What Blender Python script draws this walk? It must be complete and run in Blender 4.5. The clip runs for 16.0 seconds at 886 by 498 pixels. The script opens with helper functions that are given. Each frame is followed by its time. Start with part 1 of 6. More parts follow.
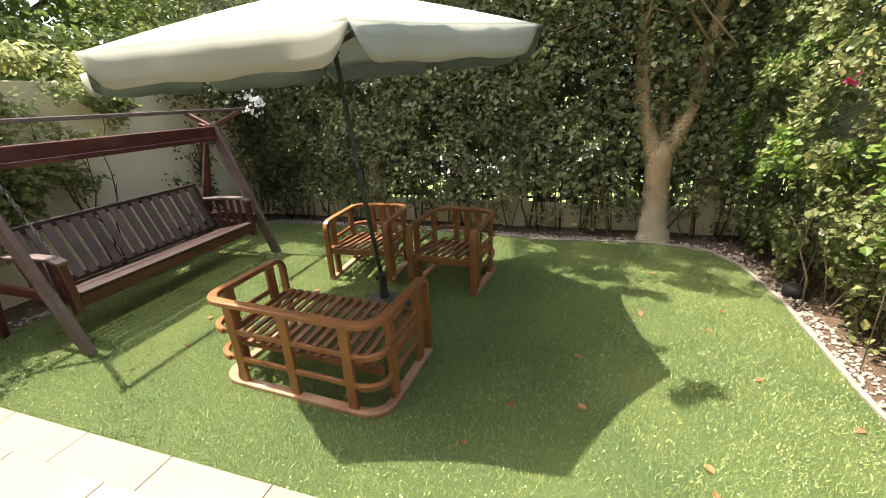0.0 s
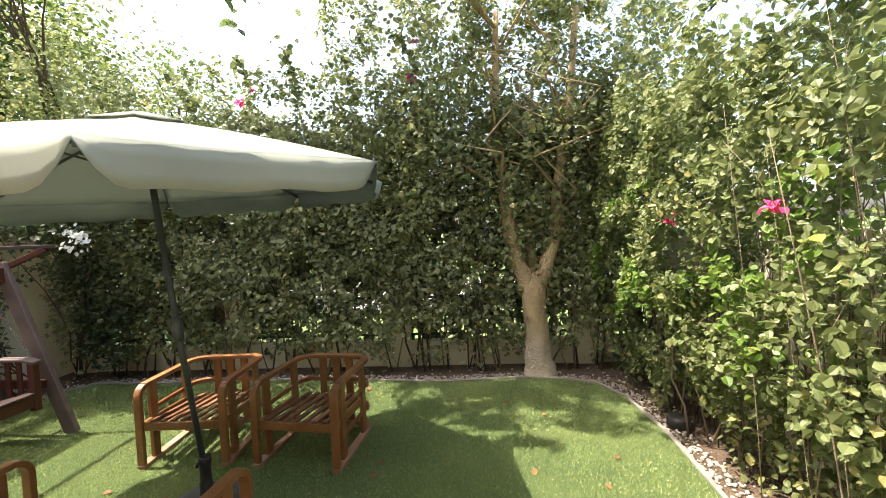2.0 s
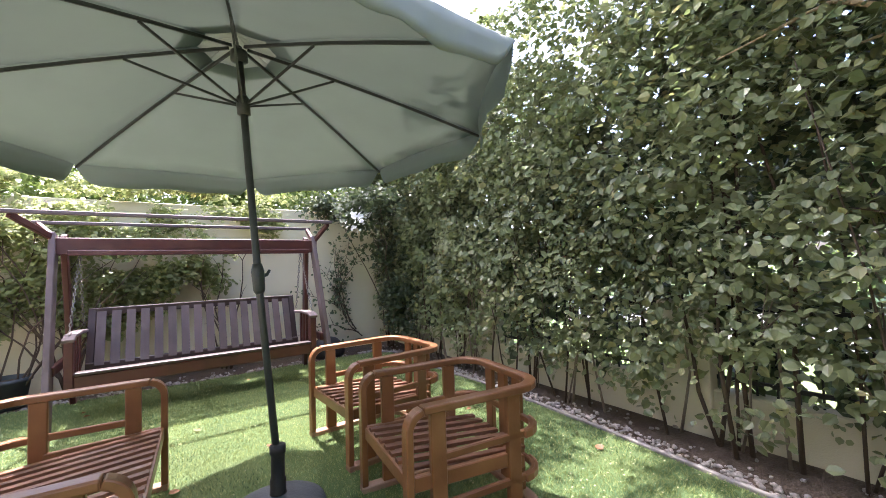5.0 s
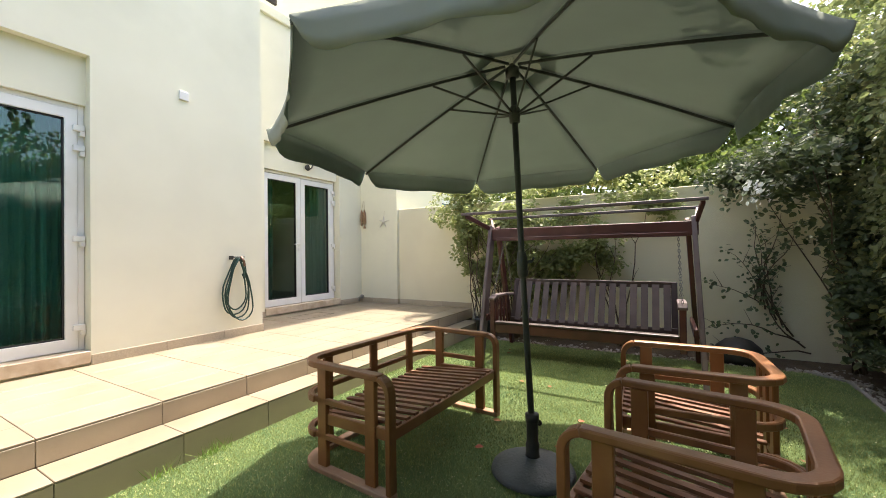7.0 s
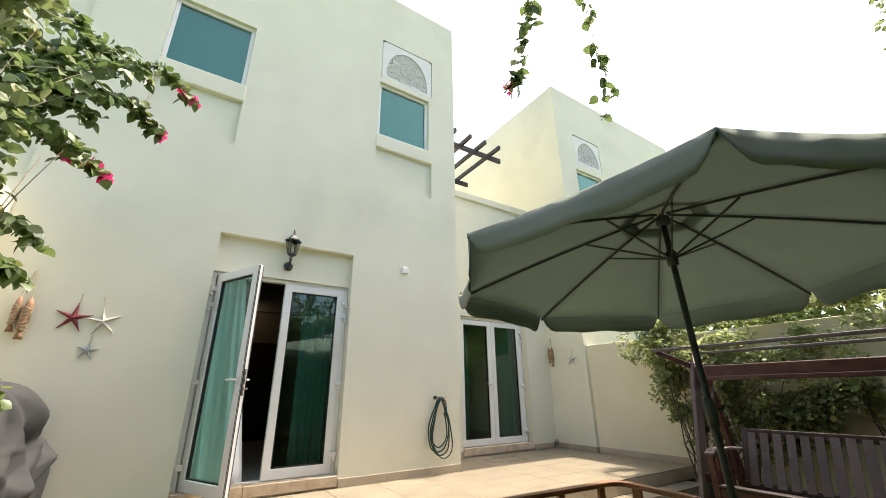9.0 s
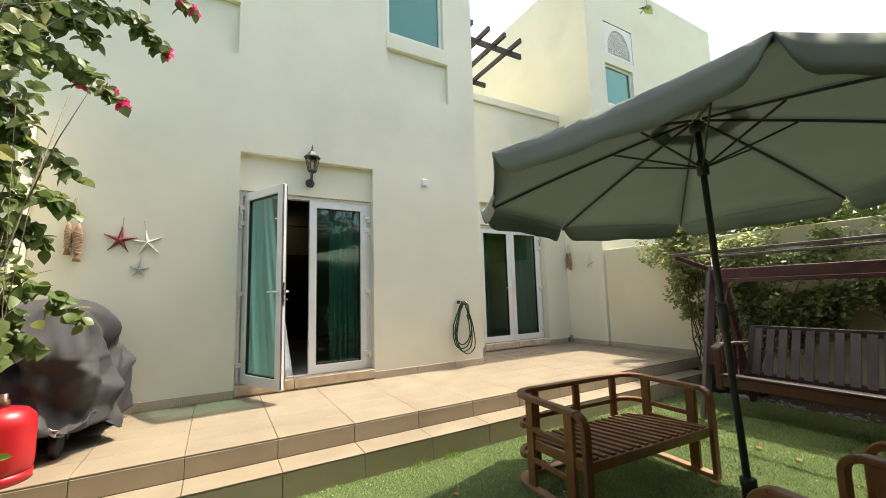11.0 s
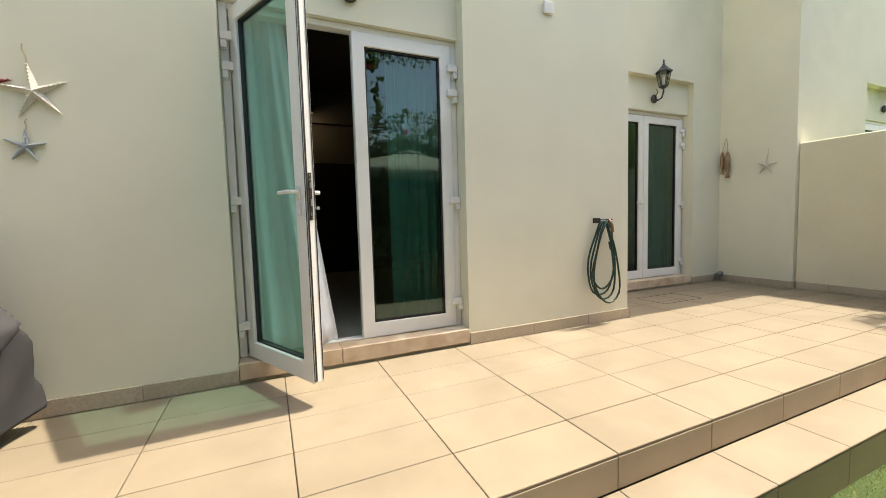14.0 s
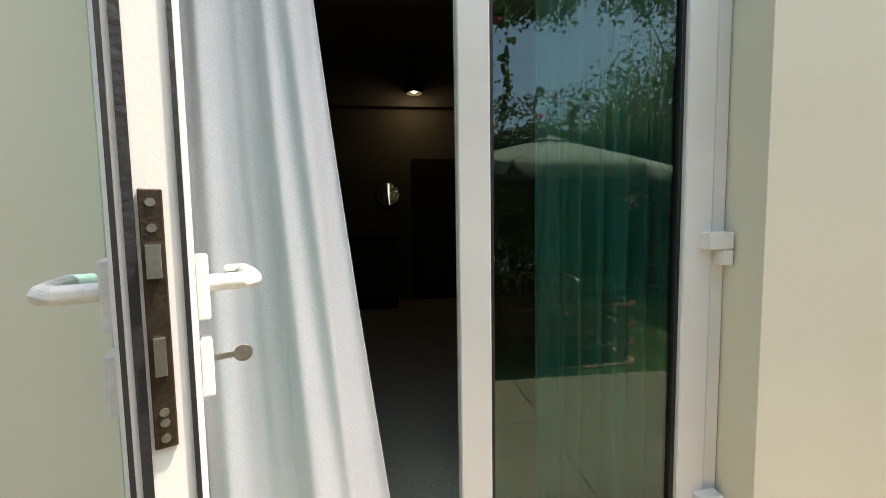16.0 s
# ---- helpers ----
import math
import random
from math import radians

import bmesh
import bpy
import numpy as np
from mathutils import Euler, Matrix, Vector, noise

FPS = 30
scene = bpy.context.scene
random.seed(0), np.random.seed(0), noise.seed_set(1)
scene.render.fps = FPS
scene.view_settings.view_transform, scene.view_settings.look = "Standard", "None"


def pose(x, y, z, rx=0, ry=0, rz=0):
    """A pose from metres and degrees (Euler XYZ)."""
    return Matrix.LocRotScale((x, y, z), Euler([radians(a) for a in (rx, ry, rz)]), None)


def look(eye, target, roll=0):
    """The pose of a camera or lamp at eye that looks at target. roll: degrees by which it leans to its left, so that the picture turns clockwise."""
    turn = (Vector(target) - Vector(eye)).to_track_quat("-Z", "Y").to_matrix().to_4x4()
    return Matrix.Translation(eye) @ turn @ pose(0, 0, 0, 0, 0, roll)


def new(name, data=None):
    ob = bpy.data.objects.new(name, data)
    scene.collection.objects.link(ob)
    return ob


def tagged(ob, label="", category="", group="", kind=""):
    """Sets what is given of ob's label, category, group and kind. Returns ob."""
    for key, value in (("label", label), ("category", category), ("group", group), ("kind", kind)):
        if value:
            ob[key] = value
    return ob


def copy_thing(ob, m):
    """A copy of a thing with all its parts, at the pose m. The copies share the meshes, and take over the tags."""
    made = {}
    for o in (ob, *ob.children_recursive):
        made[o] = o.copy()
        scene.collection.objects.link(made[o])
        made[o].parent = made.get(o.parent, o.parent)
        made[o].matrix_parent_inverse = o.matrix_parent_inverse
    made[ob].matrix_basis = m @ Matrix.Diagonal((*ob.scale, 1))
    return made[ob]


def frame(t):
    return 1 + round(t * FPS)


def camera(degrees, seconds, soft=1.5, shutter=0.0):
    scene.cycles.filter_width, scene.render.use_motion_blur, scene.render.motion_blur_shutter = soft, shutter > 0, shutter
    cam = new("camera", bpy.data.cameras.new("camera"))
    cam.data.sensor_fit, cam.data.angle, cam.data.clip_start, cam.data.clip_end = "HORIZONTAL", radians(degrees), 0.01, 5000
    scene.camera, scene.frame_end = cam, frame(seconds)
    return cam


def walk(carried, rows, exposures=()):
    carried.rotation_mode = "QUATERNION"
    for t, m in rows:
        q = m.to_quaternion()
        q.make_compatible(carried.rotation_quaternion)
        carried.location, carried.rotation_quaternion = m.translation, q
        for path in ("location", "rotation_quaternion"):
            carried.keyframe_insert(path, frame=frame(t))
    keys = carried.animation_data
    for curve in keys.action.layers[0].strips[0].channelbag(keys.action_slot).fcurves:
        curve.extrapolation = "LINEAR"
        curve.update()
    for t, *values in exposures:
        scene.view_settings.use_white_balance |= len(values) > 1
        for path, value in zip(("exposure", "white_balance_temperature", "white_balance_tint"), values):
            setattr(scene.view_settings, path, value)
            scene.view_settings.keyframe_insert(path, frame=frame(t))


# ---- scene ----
cam = camera(97.0, 16.0, 0.9)
PATH = [
    (0, (0.878, -0.825, 1.799), (1.446, -2.603, 1.079), -2.6),
    (0.5, (0.868, -0.83, 1.767), (1.366, -2.6, 0.98), -3.3),
    (1, (0.841, -0.859, 1.763), (1.177, -2.75, 1.203), -3.1),
    (1.5, (0.737, -1.043, 1.754), (0.903, -3.019, 1.488), -2.7),
    (2, (0.624, -1.301, 1.78), (0.736, -3.296, 1.687), -2.2),
    (2.5, (0.584, -1.63, 1.758), (0.847, -3.613, 1.75), -1.9),
    (3, (0.561, -1.868, 1.682), (1.121, -3.788, 1.722), -2.0),
    (3.2, (0.513, -2.001, 1.616), (1.237, -3.865, 1.662), -2.3),
    (5.3, (0.104, -3.522, 1.266), (1.893, -4.413, 1.339), -1.5),
    (5.5, (0.06, -3.686, 1.269), (1.941, -4.363, 1.34), -1.4),
    (6, (-0.025, -4.015, 1.29), (1.969, -4.151, 1.355), -1.1),
    (6.5, (0.037, -4.257, 1.274), (1.986, -3.812, 1.326), -0.7),
    (7, (0.129, -4.456, 1.301), (1.864, -3.46, 1.32), -0.7),
    (7.5, (0.153, -4.631, 1.298), (1.596, -3.249, 1.362), -0.8),
    (8, (0.076, -4.734, 1.313), (1.266, -3.147, 1.567), -0.9),
    (8.5, (-0.047, -4.839, 1.349), (1.003, -3.236, 1.922), -0.8),
    (8.7, (-0.085, -4.861, 1.343), (0.933, -3.281, 2.028), -0.5),
    (10.8, (-0.168, -4.934, 1.454), (0.83, -3.238, 1.81), -1.4),
    (11, (-0.187, -4.915, 1.414), (0.807, -3.193, 1.636), -1.6),
    (11.5, (-0.181, -4.85, 1.437), (0.76, -3.086, 1.419), -1.0),
    (12, (-0.115, -4.561, 1.396), (0.769, -2.771, 1.279), -1.3),
    (12.5, (-0.066, -4.141, 1.346), (0.785, -2.336, 1.209), -1.5),
    (13, (-0.011, -3.685, 1.346), (0.824, -1.874, 1.202), -1.5),
    (13.5, (0.099, -3.183, 1.309), (0.927, -1.367, 1.179), -1.8),
    (14, (0.205, -2.653, 1.301), (1.017, -0.831, 1.162), -1.6),
    (14.5, (0.348, -2.156, 1.288), (1.087, -0.304, 1.137), -1.3),
    (15, (0.478, -1.702, 1.318), (1.066, 0.203, 1.164), -0.9),
    (15.5, (0.554, -1.338, 1.47), (0.986, 0.609, 1.317), -0.7),
    (16, (0.634, -0.927, 1.536), (0.859, 1.055, 1.389), -0.9),
]
walk(cam, [(t, look(e, g, r)) for t, e, g, r in PATH],
     [(0.0, 2.1, 6850, 14), (3.0, 2.28, 6750, 13), (5.5, 3.0, 5750, 26), (6.5, 2.33, 6150, 19), (7.0, 2.05, 6650, 12), (7.5, 1.92, 6750, 11), (8.5, 1.65, 6700, 9), (11.0, 1.5, 6800, 8), (12.5, 1.80, 6950, 9), (13.5, 1.64, 6950, 9), (14.5, 1.42, 6900, 9), (15.5, 1.52, 6900, 8), (16.0, 1.62, 6700, 8)])

# ---- world and sun ----
world = bpy.data.worlds.new("sky")
scene.world = world
world.use_nodes = True
wn, wl = world.node_tree.nodes, world.node_tree.links
sky = wn.new("ShaderNodeTexSky")
sky.sky_type = "NISHITA"
sky.sun_disc = False
SUN_FROM = Vector((0.45, 0.002, 1.0)).normalized()
sky.sun_elevation = math.asin(SUN_FROM.z)
sky.sun_rotation = math.atan2(SUN_FROM.x, SUN_FROM.y)
sky.air_density, sky.dust_density, sky.ozone_density = 1.0, 4.3, 1.0
wn["Background"].inputs["Strength"].default_value = 0.15
wl.new(sky.outputs["Color"], wn["Background"].inputs["Color"])

sun = new("sun", bpy.data.lights.new("sun", "SUN"))
sun.data.energy, sun.data.angle, sun.data.color = 3.0, radians(0.55), (1.0, 0.93, 0.82)
sun.matrix_world = look(SUN_FROM * 30, (0, 0, 0))


# ---- materials ----
def nodes_of(name):
    m = bpy.data.materials.new(name)
    m.use_nodes = True
    t = m.node_tree
    return m, t.nodes, t.links, t.nodes["Principled BSDF"]


def mixed(n, l, fac, a, b):
    x = n.new("ShaderNodeMix")
    x.data_type = "RGBA"
    x.inputs[6].default_value = (*a, 1) if not hasattr(a, "links") else (0, 0, 0, 1)
    x.inputs[7].default_value = (*b, 1) if not hasattr(b, "links") else (0, 0, 0, 1)
    if hasattr(a, "links"):
        l.new(a, x.inputs[6])
    if hasattr(b, "links"):
        l.new(b, x.inputs[7])
    l.new(fac, x.inputs[0])
    return x.outputs[2]


def noisy(n, l, scale, detail=4, stretch=None, lo=0.35, hi=0.65):
    pos = n.new("ShaderNodeNewGeometry").outputs["Position"]
    if stretch:
        mp = n.new("ShaderNodeMapping")
        mp.inputs["Scale"].default_value = stretch
        l.new(pos, mp.inputs["Vector"])
        pos = mp.outputs["Vector"]
    t = n.new("ShaderNodeTexNoise")
    t.inputs["Scale"].default_value, t.inputs["Detail"].default_value = scale, detail
    l.new(pos, t.inputs["Vector"])
    r = n.new("ShaderNodeMapRange")
    r.inputs["From Min"].default_value, r.inputs["From Max"].default_value = lo, hi
    l.new(t.outputs["Fac"], r.inputs["Value"])
    return r.outputs["Result"]


def mat(name, a, b, scale=6, fine=90, rough=0.6, bump=0.15, metal=0.0, stain=None, stretch=None, spec=0.5, depth=0.004, piece=0.0):
    """Two tones over large and fine noise, a third tone in stains, fine relief."""
    m, n, l, p = nodes_of(name)
    col = mixed(n, l, noisy(n, l, scale, 5, stretch), a, b)
    f = noisy(n, l, fine, 3, stretch)
    col = mixed(n, l, f, col, tuple(0.5 * (x + y) * 0.86 for x, y in zip(a, b))) if stain is None else col
    if stain is not None:
        col = mixed(n, l, noisy(n, l, scale * 0.45, 8, stretch, 0.56, 0.74), col, stain)
    if piece:
        info = n.new("ShaderNodeObjectInfo")
        hs = n.new("ShaderNodeHueSaturation")
        r = n.new("ShaderNodeMapRange")
        r.inputs["To Min"].default_value, r.inputs["To Max"].default_value = 1 - piece, 1 + piece
        l.new(info.outputs["Random"], r.inputs["Value"])
        l.new(r.outputs["Result"], hs.inputs["Value"])
        l.new(col, hs.inputs["Color"])
        col = hs.outputs["Color"]
    l.new(col, p.inputs["Base Color"])
    p.inputs["Roughness"].default_value = rough
    p.inputs["Metallic"].default_value = metal
    p.inputs["Specular IOR Level"].default_value = spec
    if bump:
        bn = n.new("ShaderNodeBump")
        bn.inputs["Strength"].default_value, bn.inputs["Distance"].default_value = bump, depth
        l.new(f, bn.inputs["Height"])
        l.new(bn.outputs["Normal"], p.inputs["Normal"])
    return m


def leaf_mat(name, dark, light, yellow, gloss=0.45, through_amount=0.35):
    m, n, l, p = nodes_of(name)
    rnd = n.new("ShaderNodeNewGeometry").outputs["Random Per Island"]
    ramp = n.new("ShaderNodeValToRGB")
    e = ramp.color_ramp.elements
    e[0].position, e[0].color = 0.0, (*dark, 1)
    e[1].position, e[1].color = 0.82, (*light, 1)
    e.new(0.97).color = (*yellow, 1)
    l.new(rnd, ramp.inputs["Fac"])
    col = mixed(n, l, noisy(n, l, 1.3, 3), ramp.outputs["Color"], light)
    l.new(col, p.inputs["Base Color"])
    p.inputs["Roughness"].default_value = gloss
    tr = n.new("ShaderNodeBsdfTranslucent")
    l.new(col, tr.inputs["Color"])
    mx = n.new("ShaderNodeMixShader")
    mx.inputs[0].default_value = through_amount
    l.new(p.outputs["BSDF"], mx.inputs[1])
    l.new(tr.outputs["BSDF"], mx.inputs[2])
    l.new(mx.outputs["Shader"], n["Material Output"].inputs["Surface"])
    return m


def glass_mat(name, tint, facing_gloss=0.07, sheen=(0.85, 0.95, 0.92)):
    """Tinted pane: see-through, with a reflection that grows at grazing angles."""
    m, n, l, p = nodes_of(name)
    n.remove(p)
    tr = n.new("ShaderNodeBsdfTransparent")
    tr.inputs["Color"].default_value = (*tint, 1)
    gl = n.new("ShaderNodeBsdfGlossy")
    gl.inputs["Roughness"].default_value = 0.01
    gl.inputs["Color"].default_value = (*sheen, 1)
    lw = n.new("ShaderNodeLayerWeight")
    pw = n.new("ShaderNodeMath")
    pw.operation = "POWER"
    pw.inputs[1].default_value = 4.5
    l.new(lw.outputs["Facing"], pw.inputs[0])
    fr = n.new("ShaderNodeMapRange")
    fr.inputs["To Min"].default_value = facing_gloss
    l.new(pw.outputs["Value"], fr.inputs["Value"])
    mx = n.new("ShaderNodeMixShader")
    l.new(fr.outputs["Result"], mx.inputs[0])
    l.new(tr.outputs["BSDF"], mx.inputs[1])
    l.new(gl.outputs["BSDF"], mx.inputs[2])
    l.new(mx.outputs["Shader"], n["Material Output"].inputs["Surface"])
    return m


def glow_mat(name, colour, power):
    m, n, l, p = nodes_of(name)
    p.inputs["Base Color"].default_value = (*colour, 1)
    p.inputs["Emission Color"].default_value = (*colour, 1)
    p.inputs["Emission Strength"].default_value = power
    return m


PLASTER = mat("cream_plaster", (0.748, 0.722, 0.572), (0.705, 0.680, 0.535), 1.5, 260, 0.85, 0.045, stain=(0.645, 0.622, 0.488), depth=0.002)
PLASTER_WHITE = mat("white_plaster", (0.84, 0.82, 0.77), (0.80, 0.78, 0.72), 0.9, 160, 0.85, 0.25, depth=0.003)
WALL_BEIGE = mat("beige_garden_wall", (0.755, 0.69, 0.51), (0.705, 0.64, 0.465), 1.5, 120, 0.9, 0.3, stain=(0.60, 0.53, 0.38), depth=0.004)
# horizontal tiles: colour darkened against direct sun, risers keep a lighter tone
TILE = mat("cream_tile_toned_for_sun", (0.262, 0.215, 0.150), (0.225, 0.183, 0.127), 3.0, 45, 0.46, 0.05, spec=0.4, stain=(0.290, 0.242, 0.174), depth=0.002, piece=0.05)
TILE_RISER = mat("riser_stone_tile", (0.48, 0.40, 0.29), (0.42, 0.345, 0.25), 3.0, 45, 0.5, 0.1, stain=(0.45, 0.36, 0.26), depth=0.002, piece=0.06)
TILE_BASE = mat("skirting_tile", (0.50, 0.42, 0.31), (0.44, 0.36, 0.26), 4.0, 60, 0.5, 0.1, depth=0.002, piece=0.08)
MARBLE = mat("sill_marble", (0.62, 0.50, 0.36), (0.45, 0.33, 0.22), 7.0, 30, 0.35, 0.05, stain=(0.75, 0.66, 0.54))
GROUT = mat("grout", (0.17, 0.135, 0.095), (0.145, 0.113, 0.08), 5, 80, 0.9)
TURF = mat("artificial_turf", (0.202, 0.292, 0.106), (0.150, 0.242, 0.092), 1.6, 260, 0.8, 0.9, stain=(0.232, 0.302, 0.112), depth=0.02, spec=0.2)
SOIL = mat("soil", (0.16, 0.11, 0.07), (0.10, 0.07, 0.045), 6, 60, 0.95, 0.8, depth=0.02)
PEBBLE = mat("pale_pebbles", (0.50, 0.45, 0.39), (0.26, 0.21, 0.165), 24, 160, 0.7, 0.2)
KERB = mat("concrete_edging", (0.30, 0.28, 0.24), (0.22, 0.20, 0.17), 5, 90, 0.9, 0.4)
TEAK = mat("orange_teak", (0.275, 0.118, 0.044), (0.205, 0.082, 0.030), 5, 70, 0.38, 0.12, stain=(0.32, 0.165, 0.075), piece=0.10, depth=0.002)
TEAK_GREY = mat("weathered_teak", (0.34, 0.20, 0.12), (0.27, 0.145, 0.08), 6, 70, 0.6, 0.2, stain=(0.40, 0.30, 0.22), depth=0.002)
TEAK_SLAT = mat("worn_teak_slats", (0.22, 0.095, 0.045), (0.16, 0.065, 0.03), 6, 70, 0.6, 0.2, stain=(0.28, 0.16, 0.09), piece=0.14, depth=0.002)
SWING_RED = mat("mahogany_stain", (0.085, 0.022, 0.019), (0.060, 0.016, 0.014), 5, 80, 0.42, 0.15, stain=(0.12, 0.05, 0.04), depth=0.002)
SWING_DARK = mat("dark_swing_rail", (0.045, 0.026, 0.024), (0.032, 0.018, 0.017), 5, 80, 0.45, 0.15, stain=(0.07, 0.045, 0.04), depth=0.002)
SWING_GREY = mat("faded_mahogany", (0.155, 0.115, 0.112), (0.115, 0.082, 0.080), 5, 80, 0.55, 0.2, stain=(0.20, 0.16, 0.15), piece=0.12, depth=0.002)
SWING_SLAT = mat("dark_weathered_slats", (0.110, 0.080, 0.077), (0.080, 0.058, 0.056), 5, 80, 0.5, 0.2, stain=(0.15, 0.12, 0.112), piece=0.12, depth=0.002)
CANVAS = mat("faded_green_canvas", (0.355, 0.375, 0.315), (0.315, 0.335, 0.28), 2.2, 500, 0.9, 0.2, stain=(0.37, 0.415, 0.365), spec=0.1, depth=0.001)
# inner face of the canvas, with its shade put into a darker, cooler colour
CANVAS_UNDER = mat("canvas_underside_shade", (0.205, 0.272, 0.285), (0.178, 0.240, 0.252), 2.2, 500, 0.9, 0.2, stain=(0.22, 0.285, 0.295), spec=0.1, depth=0.001)
for cloth_mat, amount in ((CANVAS, 0.15), (CANVAS_UNDER, 0.19)):
    cn, cl = cloth_mat.node_tree.nodes, cloth_mat.node_tree.links
    ctr, cmx = cn.new("ShaderNodeBsdfTranslucent"), cn.new("ShaderNodeMixShader")
    ctr.inputs["Color"].default_value = (0.62, 0.66, 0.57, 1)
    cmx.inputs[0].default_value = amount
    cl.new(cn["Principled BSDF"].outputs["BSDF"], cmx.inputs[1])
    cl.new(ctr.outputs["BSDF"], cmx.inputs[2])
    cl.new(cmx.outputs["Shader"], cn["Material Output"].inputs["Surface"])
UMB_METAL = mat("dark_green_metal", (0.066, 0.076, 0.070), (0.048, 0.056, 0.053), 8, 90, 0.45, 0.1)
UMB_BASE = mat("cast_base", (0.07, 0.08, 0.085), (0.05, 0.057, 0.06), 9, 70, 0.6, 0.3, stain=(0.11, 0.11, 0.10))
STEEL = mat("chain_steel", (0.35, 0.33, 0.30), (0.22, 0.20, 0.18), 20, 90, 0.4, 0.1, metal=0.8)
IRON = mat("black_iron", (0.02, 0.02, 0.02), (0.03, 0.028, 0.026), 20, 90, 0.6, 0.2)
FRAME = mat("white_aluminium", (0.80, 0.79, 0.76), (0.76, 0.75, 0.71), 3, 120, 0.35, 0.03, stain=(0.70, 0.68, 0.63))
RUBBER = mat("black_gasket", (0.012, 0.012, 0.013), (0.02, 0.02, 0.021), 10, 80, 0.6)
LOCKPLATE = mat("tarnished_lock_plate", (0.16, 0.12, 0.09), (0.10, 0.075, 0.055), 30, 200, 0.38, 0.1, metal=0.9)
CHROME = mat("worn_chrome", (0.68, 0.66, 0.63), (0.56, 0.54, 0.51), 30, 200, 0.38, 0.05, metal=1.0)
CURTAIN = mat("white_curtain_lining", (0.85, 0.87, 0.90), (0.81, 0.83, 0.86), 3, 300, 0.9, 0.1, spec=0.1, depth=0.001)
# pale curtain behind the glass, indoor dimness put into its grey-green
CURTAIN_DIM = mat("curtain_dimmed_in_colour", (0.44, 0.55, 0.52), (0.37, 0.48, 0.45), 3, 300, 0.9, 0.1, spec=0.1, depth=0.001)
CURTAIN_TEAL = mat("teal_curtain", (0.10, 0.34, 0.30), (0.07, 0.27, 0.24), 3, 300, 0.9, 0.1, spec=0.1, depth=0.001)
GLASS = glass_mat("green_tinted_glass", (0.46, 0.67, 0.625), 0.075)
GLASS_UP = glass_mat("upper_window_glass", (0.44, 0.68, 0.62), 0.16, (0.52, 0.76, 0.64))
BLIND = mat("pale_blind", (0.46, 0.55, 0.50), (0.40, 0.49, 0.44), 3, 300, 0.9, 0.1)
# indoor walls and ceiling: the low tone carries the room's dimness
ROOM = mat("room_paint_shade_in_colour", (0.20, 0.185, 0.16), (0.17, 0.155, 0.135), 2, 90, 0.9, 0.1)
ROOM_FLOOR = mat("room_floor_tile", (0.45, 0.40, 0.34), (0.40, 0.36, 0.30), 2, 60, 0.3, 0.02)
DARKWOOD = mat("dark_wood", (0.03, 0.02, 0.015), (0.02, 0.014, 0.01), 6, 70, 0.5, 0.1)
MIRROR = mat("mirror_silver", (0.9, 0.9, 0.9), (0.9, 0.9, 0.9), 1, 10, 0.02, 0.0, metal=1.0)
COVER = mat("grey_black_cover_fabric", (0.054, 0.052, 0.053), (0.041, 0.040, 0.041), 3, 400, 0.75, 0.2, stain=(0.066, 0.063, 0.062), spec=0.18, depth=0.001)
COVER_TRIM = mat("pale_cover_lining", (0.50, 0.45, 0.42), (0.42, 0.38, 0.36), 9, 300, 0.8, 0.2)
RED = mat("red_enamel", (0.44, 0.012, 0.018), (0.38, 0.01, 0.015), 4, 70, 0.35, 0.06, stain=(0.40, 0.012, 0.016))
HOSE = mat("green_hose", (0.018, 0.06, 0.045), (0.012, 0.04, 0.03), 12, 90, 0.4, 0.1)
BRASS = mat("copper_fitting", (0.28, 0.17, 0.12), (0.22, 0.13, 0.09), 20, 90, 0.35, 0.1, metal=0.8)
LANTERN_IRON = mat("aged_lantern_metal", (0.045, 0.045, 0.048), (0.03, 0.03, 0.033), 25, 120, 0.5, 0.2, stain=(0.09, 0.09, 0.09))
LANTERN_GLASS = glass_mat("lantern_glass", (0.75, 0.75, 0.72), 0.06)
STAR_RED = mat("red_starfish", (0.24, 0.03, 0.045), (0.18, 0.022, 0.033), 20, 140, 0.7, 0.6, stain=(0.36, 0.15, 0.14))
STAR_WHITE = mat("white_starfish", (0.72, 0.68, 0.60), (0.64, 0.60, 0.52), 20, 140, 0.8, 0.6)
STAR_BLUE = mat("pale_blue_starfish", (0.46, 0.50, 0.52), (0.40, 0.44, 0.46), 20, 140, 0.8, 0.6)
ROPE = mat("rope", (0.55, 0.45, 0.30), (0.44, 0.35, 0.23), 30, 200, 0.9, 0.5)
FISH = mat("carved_fish_wood", (0.34, 0.19, 0.10), (0.24, 0.12, 0.06), 18, 120, 0.7, 0.4, stain=(0.48, 0.36, 0.24))
PLASTIC = mat("white_plastic", (0.78, 0.77, 0.73), (0.74, 0.73, 0.69), 5, 90, 0.45, 0.03)
BARK = mat("pale_tree_bark", (0.50, 0.37, 0.21), (0.41, 0.29, 0.165), 5, 45, 0.85, 0.8, stain=(0.25, 0.17, 0.10), depth=0.012)
# bark that turns to limewash towards the foot, with a ragged boundary
TRUNK, tn, tl, tp = nodes_of("trunk_bark_with_limewash")
sep = tn.new("ShaderNodeSeparateXYZ")
tl.new(tn.new("ShaderNodeNewGeometry").outputs["Position"], sep.inputs[0])
rag = tn.new("ShaderNodeMath")
rag.operation = "MULTIPLY_ADD"
rag.inputs[1].default_value = 0.22
tl.new(noisy(tn, tl, 9, 6), rag.inputs[0])
tl.new(sep.outputs["Z"], rag.inputs[2])
